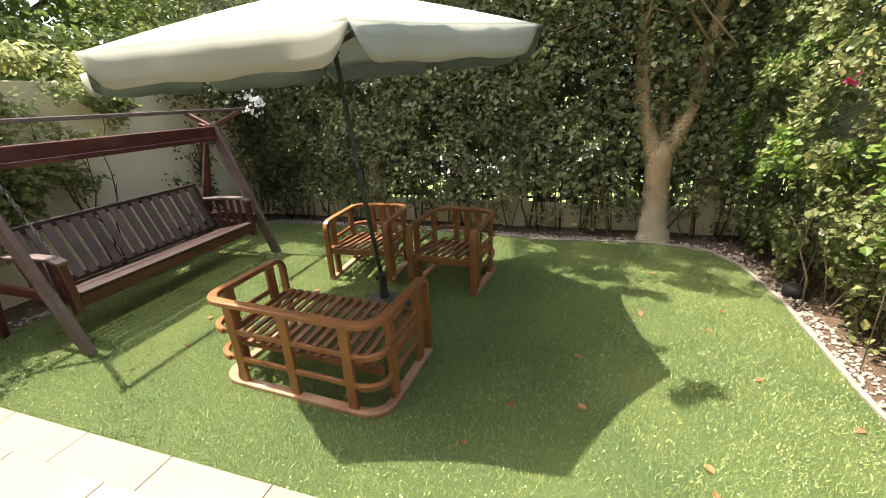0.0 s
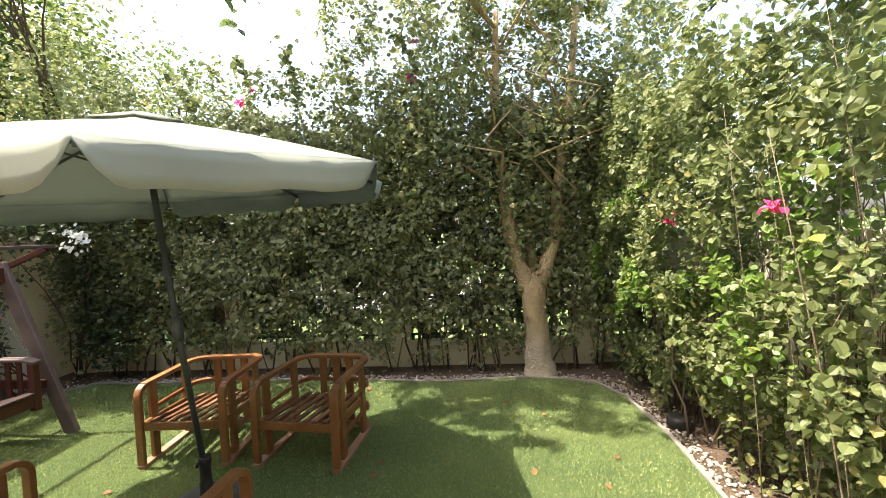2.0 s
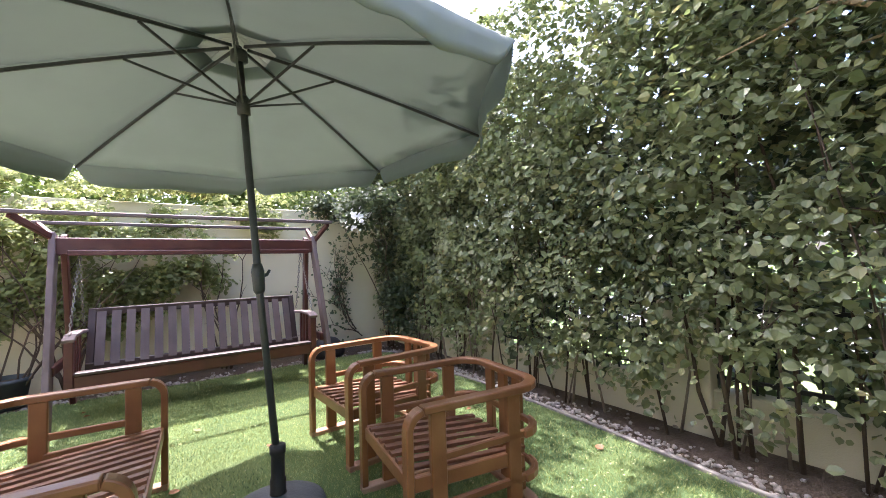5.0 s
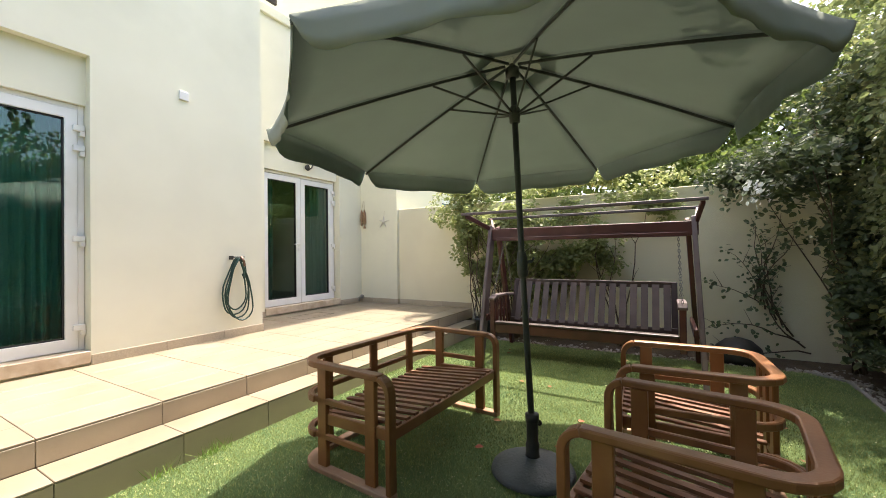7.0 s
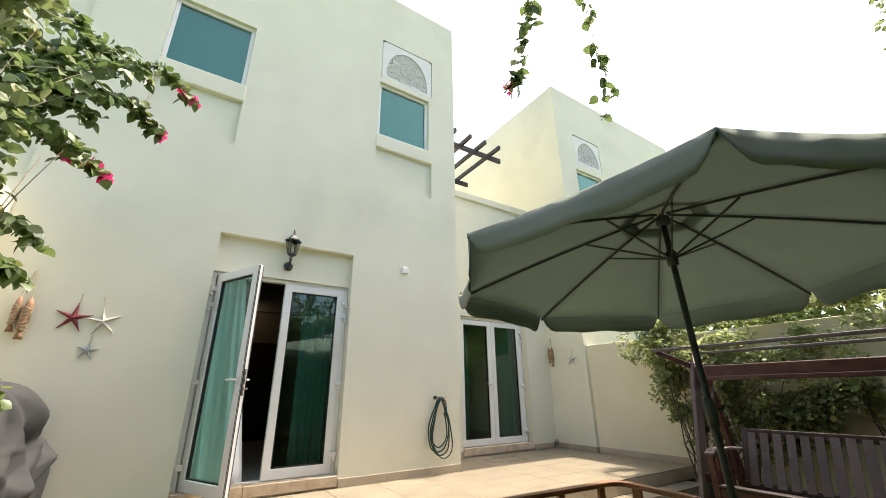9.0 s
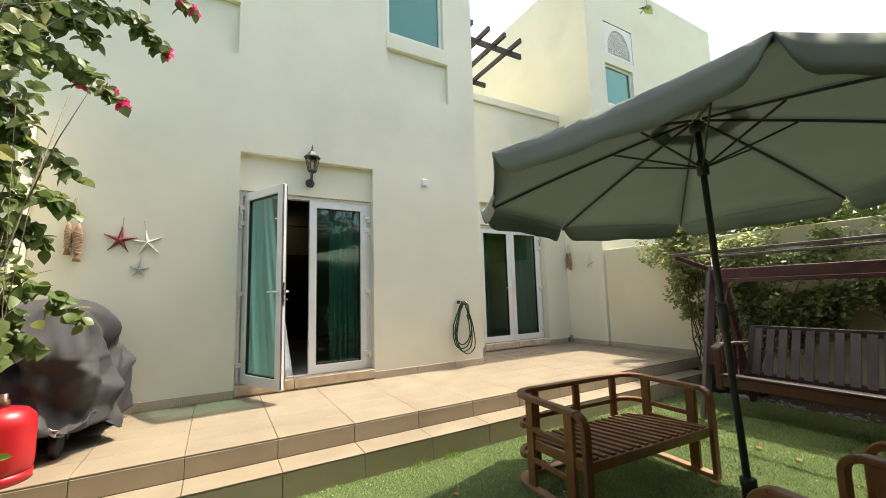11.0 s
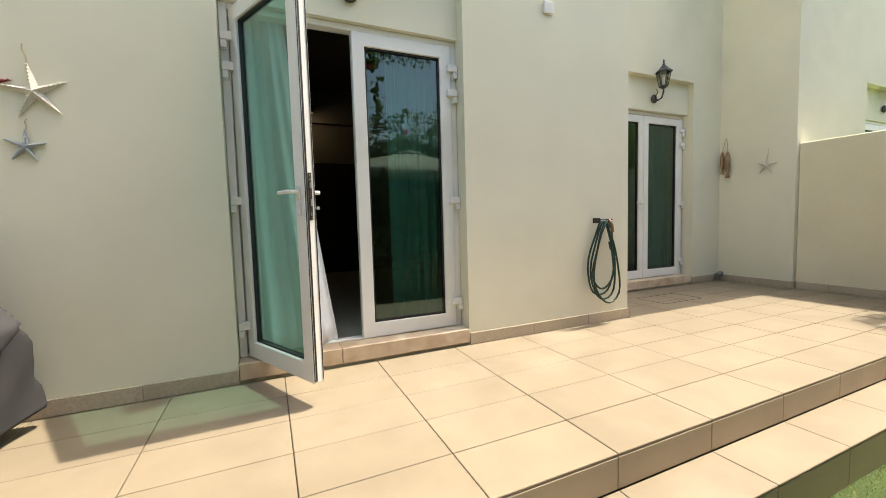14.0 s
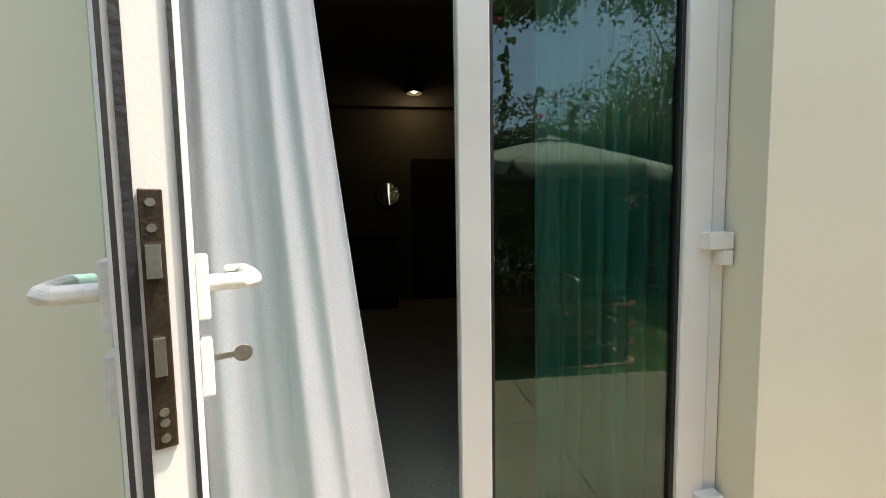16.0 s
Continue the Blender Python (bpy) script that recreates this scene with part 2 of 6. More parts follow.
rng = tn.new("ShaderNodeMapRange")
rng.inputs["From Min"].default_value, rng.inputs["From Max"].default_value = 0.40, 0.80
tl.new(rag.outputs[0], rng.inputs["Value"])
wash = mixed(tn, tl, noisy(tn, tl, 7, 5), (0.50, 0.43, 0.33), (0.43, 0.355, 0.255))
bark = mixed(tn, tl, noisy(tn, tl, 5, 5), (0.50, 0.37, 0.21), (0.41, 0.29, 0.165))
bark = mixed(tn, tl, noisy(tn, tl, 2.3, 8, None, 0.56, 0.74), bark, (0.25, 0.17, 0.10))
tl.new(mixed(tn, tl, rng.outputs["Result"], wash, bark), tp.inputs["Base Color"])
tp.inputs["Roughness"].default_value = 0.88
tb = tn.new("ShaderNodeBump")
tb.inputs["Strength"].default_value, tb.inputs["Distance"].default_value = 0.7, 0.012
tl.new(noisy(tn, tl, 45, 4), tb.inputs["Height"])
tl.new(tb.outputs["Normal"], tp.inputs["Normal"])
TWIG = mat("brown_twigs", (0.12, 0.08, 0.05), (0.08, 0.055, 0.035), 12, 90, 0.9, 0.4)
TWIG_PALE = mat("pale_twigs", (0.30, 0.24, 0.17), (0.22, 0.17, 0.12), 12, 90, 0.9, 0.4)
BLADE = leaf_mat("turf_blades", (0.036, 0.092, 0.034), (0.365, 0.435, 0.155), (0.48, 0.52, 0.21), 0.6, 0.25)
LEAF_HEDGE = leaf_mat("hedge_leaves", (0.115, 0.142, 0.064), (0.320, 0.348, 0.165), (0.52, 0.46, 0.18), 0.36, 0.45)
LEAF_BRIGHT = leaf_mat("bright_leaves", (0.086, 0.124, 0.042), (0.200, 0.240, 0.090), (0.42, 0.38, 0.14), 0.48, 0.43)
# wall bush leaves, colour lightened to stand for sun from behind
LEAF_SUN = leaf_mat("bush_leaves_sun_in_colour", (0.180, 0.225, 0.080), (0.360, 0.400, 0.165), (0.52, 0.49, 0.20), 0.42, 0.6)
LEAF_TOP = leaf_mat("hedge_top_leaves", (0.110, 0.150, 0.054), (0.245, 0.282, 0.112), (0.46, 0.42, 0.16), 0.44, 0.5)
LEAF_VIVID = leaf_mat("vivid_young_leaves", (0.090, 0.175, 0.030), (0.185, 0.30, 0.055), (0.42, 0.40, 0.10), 0.45, 0.5)
LEAF_BOUGH = leaf_mat("bougainvillea_leaves", (0.062, 0.105, 0.030), (0.150, 0.205, 0.062), (0.40, 0.38, 0.12), 0.42, 0.45)
# leaves for hedge depth and shady corner, shade mixed into the green
LEAF_SHADE = leaf_mat("shade_toned_leaves", (0.056, 0.080, 0.036), (0.110, 0.142, 0.064), (0.19, 0.19, 0.08), 0.5, 0.35)
LEAF_FAR = leaf_mat("far_foliage", (0.070, 0.115, 0.028), (0.150, 0.205, 0.052), (0.26, 0.28, 0.08), 0.7, 0.5)
PETAL = leaf_mat("magenta_bracts", (0.76, 0.03, 0.20), (0.82, 0.07, 0.28), (0.86, 0.20, 0.38), 0.6, 0.5)
PETAL_WHITE = leaf_mat("white_petals", (0.75, 0.75, 0.70), (0.82, 0.82, 0.78), (0.8, 0.8, 0.6), 0.6, 0.3)
DRY = leaf_mat("dry_leaves", (0.20, 0.07, 0.03), (0.32, 0.16, 0.06), (0.40, 0.05, 0.06), 0.7, 0.2)
CHAFF = leaf_mat("pale_fallen_bits", (0.42, 0.44, 0.20), (0.56, 0.54, 0.30), (0.62, 0.60, 0.42), 0.8, 0.2)
ROADM = mat("pale_road", (0.30, 0.29, 0.27), (0.26, 0.25, 0.24), 1.2, 60, 0.9, 0.3)
LAWN = mat("verge_lawn", (0.14, 0.20, 0.05), (0.10, 0.16, 0.04), 1.0, 60, 0.9, 0.4, stain=(0.22, 0.22, 0.09))
PERGOLA = mat("dark_pergola_wood", (0.035, 0.027, 0.026), (0.025, 0.02, 0.019), 6, 60, 0.6, 0.2)


# ---- mesh helpers ----
def mesh(name, verts, faces, material, parent=None, smooth=False, bevel=0.0, seg=1):
    me = bpy.data.meshes.new(name)
    me.from_pydata([tuple(v) for v in verts], [], [tuple(f) for f in faces])
    for m in (material if isinstance(material, (list, tuple)) else [material]):
        me.materials.append(m)
    if smooth:
        for p in me.polygons:
            p.use_smooth = True
    me.update()
    ob = new(name, me)
    if parent is not None:
        ob.parent = parent
    if bevel:
        b = ob.modifiers.new("edge", "BEVEL")
        b.width, b.segments, b.limit_method, b.angle_limit = bevel, seg, "ANGLE", radians(40)
    return ob


class Geo:
    """Collects vertices and faces of one part."""

    def __init__(self):
        self.v, self.f = [], []

    def add(self, verts, faces):
        k = len(self.v)
        self.v += [tuple(p) for p in verts]
        self.f += [tuple(i + k for i in f) for f in faces]
        return self

    def box(self, x0, x1, y0, y1, z0, z1, m=None):
        pts = [Vector(p) for p in ((x0, y0, z0), (x1, y0, z0), (x1, y1, z0), (x0, y1, z0), (x0, y0, z1), (x1, y0, z1), (x1, y1, z1), (x0, y1, z1))]
        if m is not None:
            pts = [m @ p for p in pts]
        return self.add(pts, [(0, 3, 2, 1), (4, 5, 6, 7), (0, 1, 5, 4), (1, 2, 6, 5), (2, 3, 7, 6), (3, 0, 4, 7)])

    def bar(self, a, b, w, h, up=(0, 0, 1)):
        """Straight rectangular bar from a to b, w across, h along up."""
        return self.sweep([a, b], w, h, up)

    def sweep(self, pts, w, h, up=(0, 0, 1), closed=False):
        pts = [Vector(p) for p in pts]
        n, vs, fs = len(pts), [], []
        for i, p in enumerate(pts):
            d = (pts[(i + 1) % n] - p if closed or i < n - 1 else Vector()) + (p - pts[i - 1] if closed or i else Vector())
            if 0 < i < n - 1 or closed:
                a, b = (p - pts[i - 1]).normalized(), (pts[(i + 1) % n] - p).normalized()
                d = a + b
                k = 1 / max(0.3, d.normalized().dot(a))
            else:
                k = 1
            d.normalize()
            side = d.cross(Vector(up))
            side = side.normalized() if side.length > 1e-4 else Vector((1, 0, 0))
            top = side.cross(d).normalized()
            bend = top if abs(top.dot(Vector(up))) < 0.9 else None
            kw, kh = (1, k) if bend else (k, 1)
            for s, t in ((-1, -1), (1, -1), (1, 1), (-1, 1)):
                vs.append(p + side * (s * w / 2 * kw) + top * (t * h / 2 * kh))
        for i in range(n if closed else n - 1):
            a, b = 4 * i, 4 * ((i + 1) % n)
            fs += [(a + j, a + (j + 1) % 4, b + (j + 1) % 4, b + j) for j in range(4)]
        if not closed:
            fs += [(3, 2, 1, 0), tuple(4 * (n - 1) + j for j in range(4))]
        return self.add(vs, fs)

    def tube(self, pts, radii, sides=8, closed=False):
        pts = [Vector(p) for p in pts]
        n = len(pts)
        radii = radii if isinstance(radii, (list, tuple)) else [radii] * n
        vs, fs = [], []
        ref = Vector((0.31, 0.17, 0.93))
        for i, p in enumerate(pts):
            d = (pts[(i + 1) % n] if closed or i < n - 1 else p) - (pts[i - 1] if closed or i else p)
            d.normalize()
            s = d.cross(ref).normalized()
            t = s.cross(d)
            vs += [p + (s * math.cos(2 * math.pi * j / sides) + t * math.sin(2 * math.pi * j / sides)) * radii[i] for j in range(sides)]
        for i in range(n if closed else n - 1):
            a, b = sides * i, sides * ((i + 1) % n)
            fs += [(a + j, a + (j + 1) % sides, b + (j + 1) % sides, b + j) for j in range(sides)]
        if not closed:
            fs += [tuple(range(sides))[::-1], tuple(sides * (n - 1) + j for j in range(sides))]
        return self.add(vs, fs)

    def lathe(self, profile, sides=24, at=(0, 0, 0), m=None):
        vs, fs, n = [], [], len(profile)
        for r, z in profile:
            for j in range(sides):
                p = Vector((r * math.cos(2 * math.pi * j / sides), r * math.sin(2 * math.pi * j / sides), z))
                vs.append((m @ p if m is not None else p) + Vector(at))
        for i in range(n - 1):
            fs += [(sides * i + j, sides * i + (j + 1) % sides, sides * (i + 1) + (j + 1) % sides, sides * (i + 1) + j) for j in range(sides)]
        fs += [tuple(range(sides))[::-1], tuple(sides * (n - 1) + j for j in range(sides))]
        return self.add(vs, fs)

    def slab(self, x0, x1, z0, z1, y0, y1, holes=()):
        """Upright wall slab in the xz plane between y0 and y1, with rectangular holes (x0, x1, z0, z1)."""
        xs = sorted({x0, x1, *[h[0] for h in holes], *[h[1] for h in holes]})
        zs = sorted({z0, z1, *[h[2] for h in holes], *[h[3] for h in holes]})
        nx, nz = len(xs), len(zs)
        solid = {}
        for i in range(nx - 1):
            for k in range(nz - 1):
                cx, cz = (xs[i] + xs[i + 1]) / 2, (zs[k] + zs[k + 1]) / 2
                solid[i, k] = not any(a < cx < b and c < cz < d for a, b, c, d in holes)
        idx = lambda i, k, s: (k * nx + i) * 2 + s
        vs = [(x, y, z) for z in zs for x in xs for y in (y0, y1)]
        fs = []
        for (i, k), full in solid.items():
            if not full:
                continue
            a, b, c, d = (i, k), (i + 1, k), (i + 1, k + 1), (i, k + 1)
            fs.append((idx(*a, 0), idx(*b, 0), idx(*c, 0), idx(*d, 0)))
            fs.append((idx(*d, 1), idx(*c, 1), idx(*b, 1), idx(*a, 1)))
            for (p, q), nb in (((a, b), (i, k - 1)), ((b, c), (i + 1, k)), ((c, d), (i, k + 1)), ((d, a), (i - 1, k))):
                if not solid.get(nb, False):
                    fs.append((idx(*q, 0), idx(*p, 0), idx(*p, 1), idx(*q, 1)))
        return self.add(vs, fs)

    def make(self, name, material, parent=None, smooth=False, bevel=0.0, seg=1):
        return mesh(name, self.v, self.f, material, parent, smooth, bevel, seg)


def empty(name, at=(0, 0, 0), rz=0.0):
    ob = new(name)
    ob.empty_display_size = 0.1
    ob.matrix_world = pose(*at, 0, 0, rz)
    return ob


def structure(ob, label, category):
    return tagged(ob, label, category, kind="structure")


# ---- ground ----
G = Geo()
G.add([(-400, -400, -0.06), (400, -400, -0.06), (400, 400, -0.06), (-400, 400, -0.06)], [(0, 1, 2, 3)])
structure(G.make("ground", LAWN), "dry green lawn and verge reaching to the horizon", "ground")
road = Geo().box(-60, 60, -16, -10.5, -0.058, -0.05).make("road", ROADM)
structure(road, "pale grey asphalt road beyond the garden fence", "road")
bed = Geo().box(-1.75, 6.20, -6.5, -1.8, -0.055, -0.012).make("planting_bed", SOIL)
structure(bed, "brown soil of the planting bed under the hedges", "ground")

TX0, TX1, TY0, TY1 = -0.93, 5.55, -5.95, -1.805
outline = [(TX0, TY1), (TX0 - 0.02, -3.4), (TX0 - 0.10, -4.6), (TX0 - 0.05, -5.35), (TX0 + 0.12, -5.72), (-0.5, -5.86), (-0.05, -5.93),
           (0.9, -5.84), (2.0, -5.93), (3.3, -5.99), (4.4, -5.93), (5.35, -5.95), (5.55, -5.7), (5.55, TY1)]


def inside(x, y):
    hit, j = False, len(outline) - 1
    for i, (px, py) in enumerate(outline):
        qx, qy = outline[j]
        if (py > y) != (qy > y) and x < (qx - px) * (y - py) / (qy - py) + px:
            hit = not hit
        j = i
    return hit


n = len(outline)
turf = mesh("turf", [(x, y, 0.0) for x, y in outline] + [(x, y, -0.02) for x, y in outline],
            [tuple(range(n))[::-1]] + [(i, (i + 1) % n, n + (i + 1) % n, n + i) for i in range(n)], TURF)
structure(turf, "short green artificial turf covering the garden", "lawn")


def tri_cloud(name, pts, ups, lengths, widths, material):
    """Many single-triangle blades in one mesh."""
    k = len(pts)
    ang = np.random.uniform(0, 2 * np.pi, k)
    side = np.stack([np.cos(ang), np.sin(ang), np.zeros(k)], 1) * widths[:, None]
    co = np.stack([pts - side, pts + side, pts + ups * lengths[:, None]], 1).reshape(-1, 3)
    me = bpy.data.meshes.new(name)
    me.from_pydata(co.tolist(), [], np.arange(3 * k).reshape(-1, 3).tolist())
    me.materials.append(material)
    return new(name, me)


N_BLADES = 230000
cand = np.stack([np.random.uniform(-1.05, 5.55, N_BLADES), np.random.uniform(-6.0, -1.81, N_BLADES)], 1)
keep = np.array([inside(x, y) for x, y in cand])
cand = cand[keep]
pts = np.concatenate([cand, np.zeros((len(cand), 1))], 1)
ups = np.random.normal(0, 0.55, (len(cand), 3)); ups[:, 2] = 1
blades = tri_cloud("turf_blades", pts, ups, np.random.uniform(0.010, 0.023, len(cand)), np.random.uniform(0.0014, 0.0033, len(cand)), BLADE)
tagged(blades, "short plastic grass blades of the green turf", "grass blades", kind="stuff")

# edging strip and pebbles round the turf
inner = [Vector((x, y, 0.004)) for x, y in outline[:-1]]
edge = Geo().sweep(inner, 0.035, 0.03).make("edging", KERB, bevel=0.004)
structure(edge, "thin grey concrete edging between turf and pebbles", "edging")


def pebble_field(spots):
    base = bmesh.new()
    bmesh.ops.create_icosphere(base, subdivisions=1, radius=1)
    bv = np.array([v.co[:] for v in base.verts]); bf = np.array([[v.index for v in f.verts] for f in base.faces])
    base.free()
    vs, fs = [], []
    for i, (x, y, s) in enumerate(spots):
        r = np.random.uniform(0.7, 1.25, 3) * s * (0.8, 0.8, 0.55)
        q = bv * np.random.uniform(0.82, 1.12, (len(bv), 1)) * r
        a = np.random.uniform(0, 6.28)
        q = np.stack([q[:, 0] * np.cos(a) - q[:, 1] * np.sin(a), q[:, 0] * np.sin(a) + q[:, 1] * np.cos(a), q[:, 2]], 1)
        vs.append(q + (x, y, s * 0.3 - 0.01)); fs.append(bf + i * len(bv))
    ob = mesh("pebbles", np.concatenate(vs).tolist(), np.concatenate(fs).tolist(), PEBBLE, smooth=True)
    return tagged(ob, "pale white and brown pebbles lining the turf", "pebbles", kind="stuff")


spots = []
while len(spots) < 2900:
    x, y = random.uniform(-1.4, 5.95), random.uniform(-6.4, -1.82)
    if inside(x, y):
        continue
    d = min(((Vector((x, y)) - Vector(a)).length) for a in
            [(outline[i][0] * (1 - k / 8) + outline[i + 1][0] * k / 8, outline[i][1] * (1 - k / 8) + outline[i + 1][1] * k / 8) for i in range(n - 1) for k in range(8)])
    if 0.03 < d < 0.19 or (d < 0.6 and random.random() < 0.05):
        spots.append((x, y, random.uniform(0.009, 0.026)))
pebble_field(spots)

# ---- house shell ----
T = 0.344  # terrace level
ZF = 0.47  # floor level inside
HOLES = [(0.0, 1.592, T - 0.4, 3.1), (-1.0, -0.06, 5.18, 6.20), (-1.0, -0.05, 4.27, 4.93), (1.83, 2.76, 5.17, 6.20),
         (1.84, 2.82, 6.30, 7.12), (1.82, 2.82, 4.29, 4.93)]
g = Geo().slab(-1.69, 3.29, -0.05, 8.2, 0.0, 0.25, HOLES)
g.box(3.04, 3.29, 0.25, 7.5, -0.05, 8.2).box(-1.69, -1.44, 0.25, 7.5, -0.05, 8.2).box(-1.44, 3.04, 7.25, 7.5, -0.05, 8.2)
# set-back panels
g.slab(-1.0, -0.05, 4.27, 4.93, 0.055, 0.249).slab(1.82, 2.82, 4.29, 4.93, 0.055, 0.249).slab(1.84, 2.82, 6.30, 7.12, 0.07, 0.249)
g.slab(0.0, 1.592, 2.665, 3.1, 0.085, 0.249)
g.slab(0.0, 1.592, -0.05, T + 0.02, 0.02, 0.249)
g.box(-3.2, -1.692, 0.03, 0.25, -0.05, 8.2)
wall_main = structure(g.make("wall_main_block", PLASTER), "cream plastered two-storey villa wall with recessed panels", "wall")
# bands under the upper windows
g = Geo().box(-1.01, -0.04, -0.010, 0.045, 4.932, 5.172).box(1.81, 2.83, -0.010, 0.045, 4.932, 5.162).make("trim_window_bands", PLASTER, bevel=0.006)
structure(g, "cream plaster band below the upper windows", "trim")
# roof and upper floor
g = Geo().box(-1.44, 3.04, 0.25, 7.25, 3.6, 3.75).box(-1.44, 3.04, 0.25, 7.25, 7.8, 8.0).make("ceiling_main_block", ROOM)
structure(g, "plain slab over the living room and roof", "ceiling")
# set-back block
H2 = [(3.97, 5.55, T - 0.4, 3.07)]
g = Geo().slab(3.29, 6.14, -0.05, 5.02, 0.89, 1.14, H2).slab(3.97, 5.55, 2.66, 3.07, 0.97, 1.139).slab(3.97, 5.55, -0.05, T + 0.02, 0.91, 1.139)
g.box(3.29, 6.14, 1.14, 7.5, 4.5, 4.7).box(3.29, 6.14, 7.25, 7.5, -0.05, 5.02)
structure(g.make("wall_set_back", PLASTER), "cream plastered set-back villa wall with a recessed doorway", "wall")
g = Geo().box(3.285, 6.14, 0.84, 1.19, 5.02, 5.16).make("trim_parapet_coping", PLASTER, bevel=0.008)
structure(g, "cream parapet coping along the low roof", "trim")
# neighbouring villa
NH = [(7.86, 9.45, -0.05, 3.05), (6.66, 7.58, 5.2, 6.1), (6.70, 7.64, 6.28, 7.05), (9.4, 10.3, 5.2, 6.1)]
g = Geo().slab(6.14, 11.1, -0.05, 8.2, 0.0, 0.25, NH).box(6.14, 6.39, 0.25, 8, -0.05, 8.2).box(10.85, 11.1, 0.25, 8, -0.05, 8.2)
g.box(6.39, 10.85, 0.25, 8, 8.0, 8.1).slab(6.70, 7.64, 6.28, 7.05, 0.07, 0.249).slab(7.86, 9.45, 2.6, 3.05, 0.1, 0.249)
structure(g.make("wall_neighbour", PLASTER), "cream plastered wall of the neighbouring villa", "wall")
g = Geo().box(6.65, 7.66, -0.010, 0.045, 4.95, 5.192).make("trim_neighbour_band", PLASTER, bevel=0.006)
structure(g, "cream band under the neighbour's window", "trim")

# rooms behind the doors
g = Geo().box(-1.44, 3.04, 0.25, 7.25, ZF - 0.3, ZF).make("floor_living_room", ROOM_FLOOR)
structure(g, "dim tiled floor of the living room", "floor")
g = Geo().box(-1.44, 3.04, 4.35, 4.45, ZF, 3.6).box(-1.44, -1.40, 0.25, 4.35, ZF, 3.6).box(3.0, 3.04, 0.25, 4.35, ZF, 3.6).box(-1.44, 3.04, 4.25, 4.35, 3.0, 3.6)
structure(g.make("wall_living_room", ROOM), "living room walls with the indoor shade in their colour", "wall")
g = Geo().box(3.29, 6.14, 1.14, 4.0, ZF - 0.3, ZF).box(3.29, 6.14, 4.0, 4.1, ZF, 4.5)
structure(g.make("floor_side_room", ROOM_FLOOR), "dim tiled floor and wall of the side room", "floor")

# garden walls
g = Geo().box(6.20, 6.38, -6.6, -0.002, -0.05, 2.14).make("wall_east", WALL_BEIGE, bevel=0.01)
structure(g, "cream plastered garden boundary wall", "wall")
g = Geo().box(-1.93, -1.75, -6.6, -0.3, -0.05, 1.7).box(-1.86, -1.692, -0.3, 0.026, -0.05, 3.1)
structure(g.make("wall_west", WALL_BEIGE, bevel=0.01), "beige plastered boundary wall behind the plants", "wall")
g = Geo().box(-1.75, 6.198, -6.6, -6.45, -0.05, 0.32)
structure(g.make("wall_south", WALL_BEIGE, bevel=0.01), "low beige plastered wall under the iron fence", "wall")
for px in (5.98, 3.75, 1.55, -0.9):
    pil = Geo().box(px - 0.16, px + 0.16, -6.66, -6.40, -0.05, 0.90).box(px - 0.18, px + 0.18, -6.68, -6.38, 0.90, 0.94).make("fence_pillar", WALL_BEIGE, bevel=0.008)
    tagged(pil, "beige plastered fence pillar on the low wall", "pillar", "fence pillars")

# ---- windows, doors ----


def upper_window(name, x0, x1, z0, z1, label):
    e = empty(name, ((x0 + x1) / 2, 0.05, z0))
    w, h = (x1 - x0) / 2, z1 - z0
    g = Geo().box(-w, w, 0, 0.06, 0, 0.05).box(-w, w, 0, 0.06, h - 0.05, h).box(-w, -w + 0.05, 0, 0.06, 0.05, h - 0.05).box(w - 0.05, w, 0, 0.06, 0.05, h - 0.05)
    g.make("frame", FRAME, e, bevel=0.004)
    Geo().box(-w + 0.05, w - 0.05, 0.026, 0.034, 0.05, h - 0.05).make("pane", GLASS_UP, e)
    Geo().box(-w, w, 0.10, 0.12, 0, h).make("blind", BLIND, e)
    return tagged(e, label, "window", kind="structure")


upper_window("window_1", -1.0, -0.06, 5.18, 6.20, "upper window with tinted glass in a white frame")
upper_window("window_2", 1.83, 2.76, 5.17, 6.20, "upper window with tinted glass in a white frame")
upper_window("window_3", 6.66, 7.58, 5.2, 6.1, "neighbour's upper window with tinted glass in a white frame")
upper_window("window_4", 9.4, 10.3, 5.2, 6.1, "neighbour's upper window with tinted glass in a white frame")


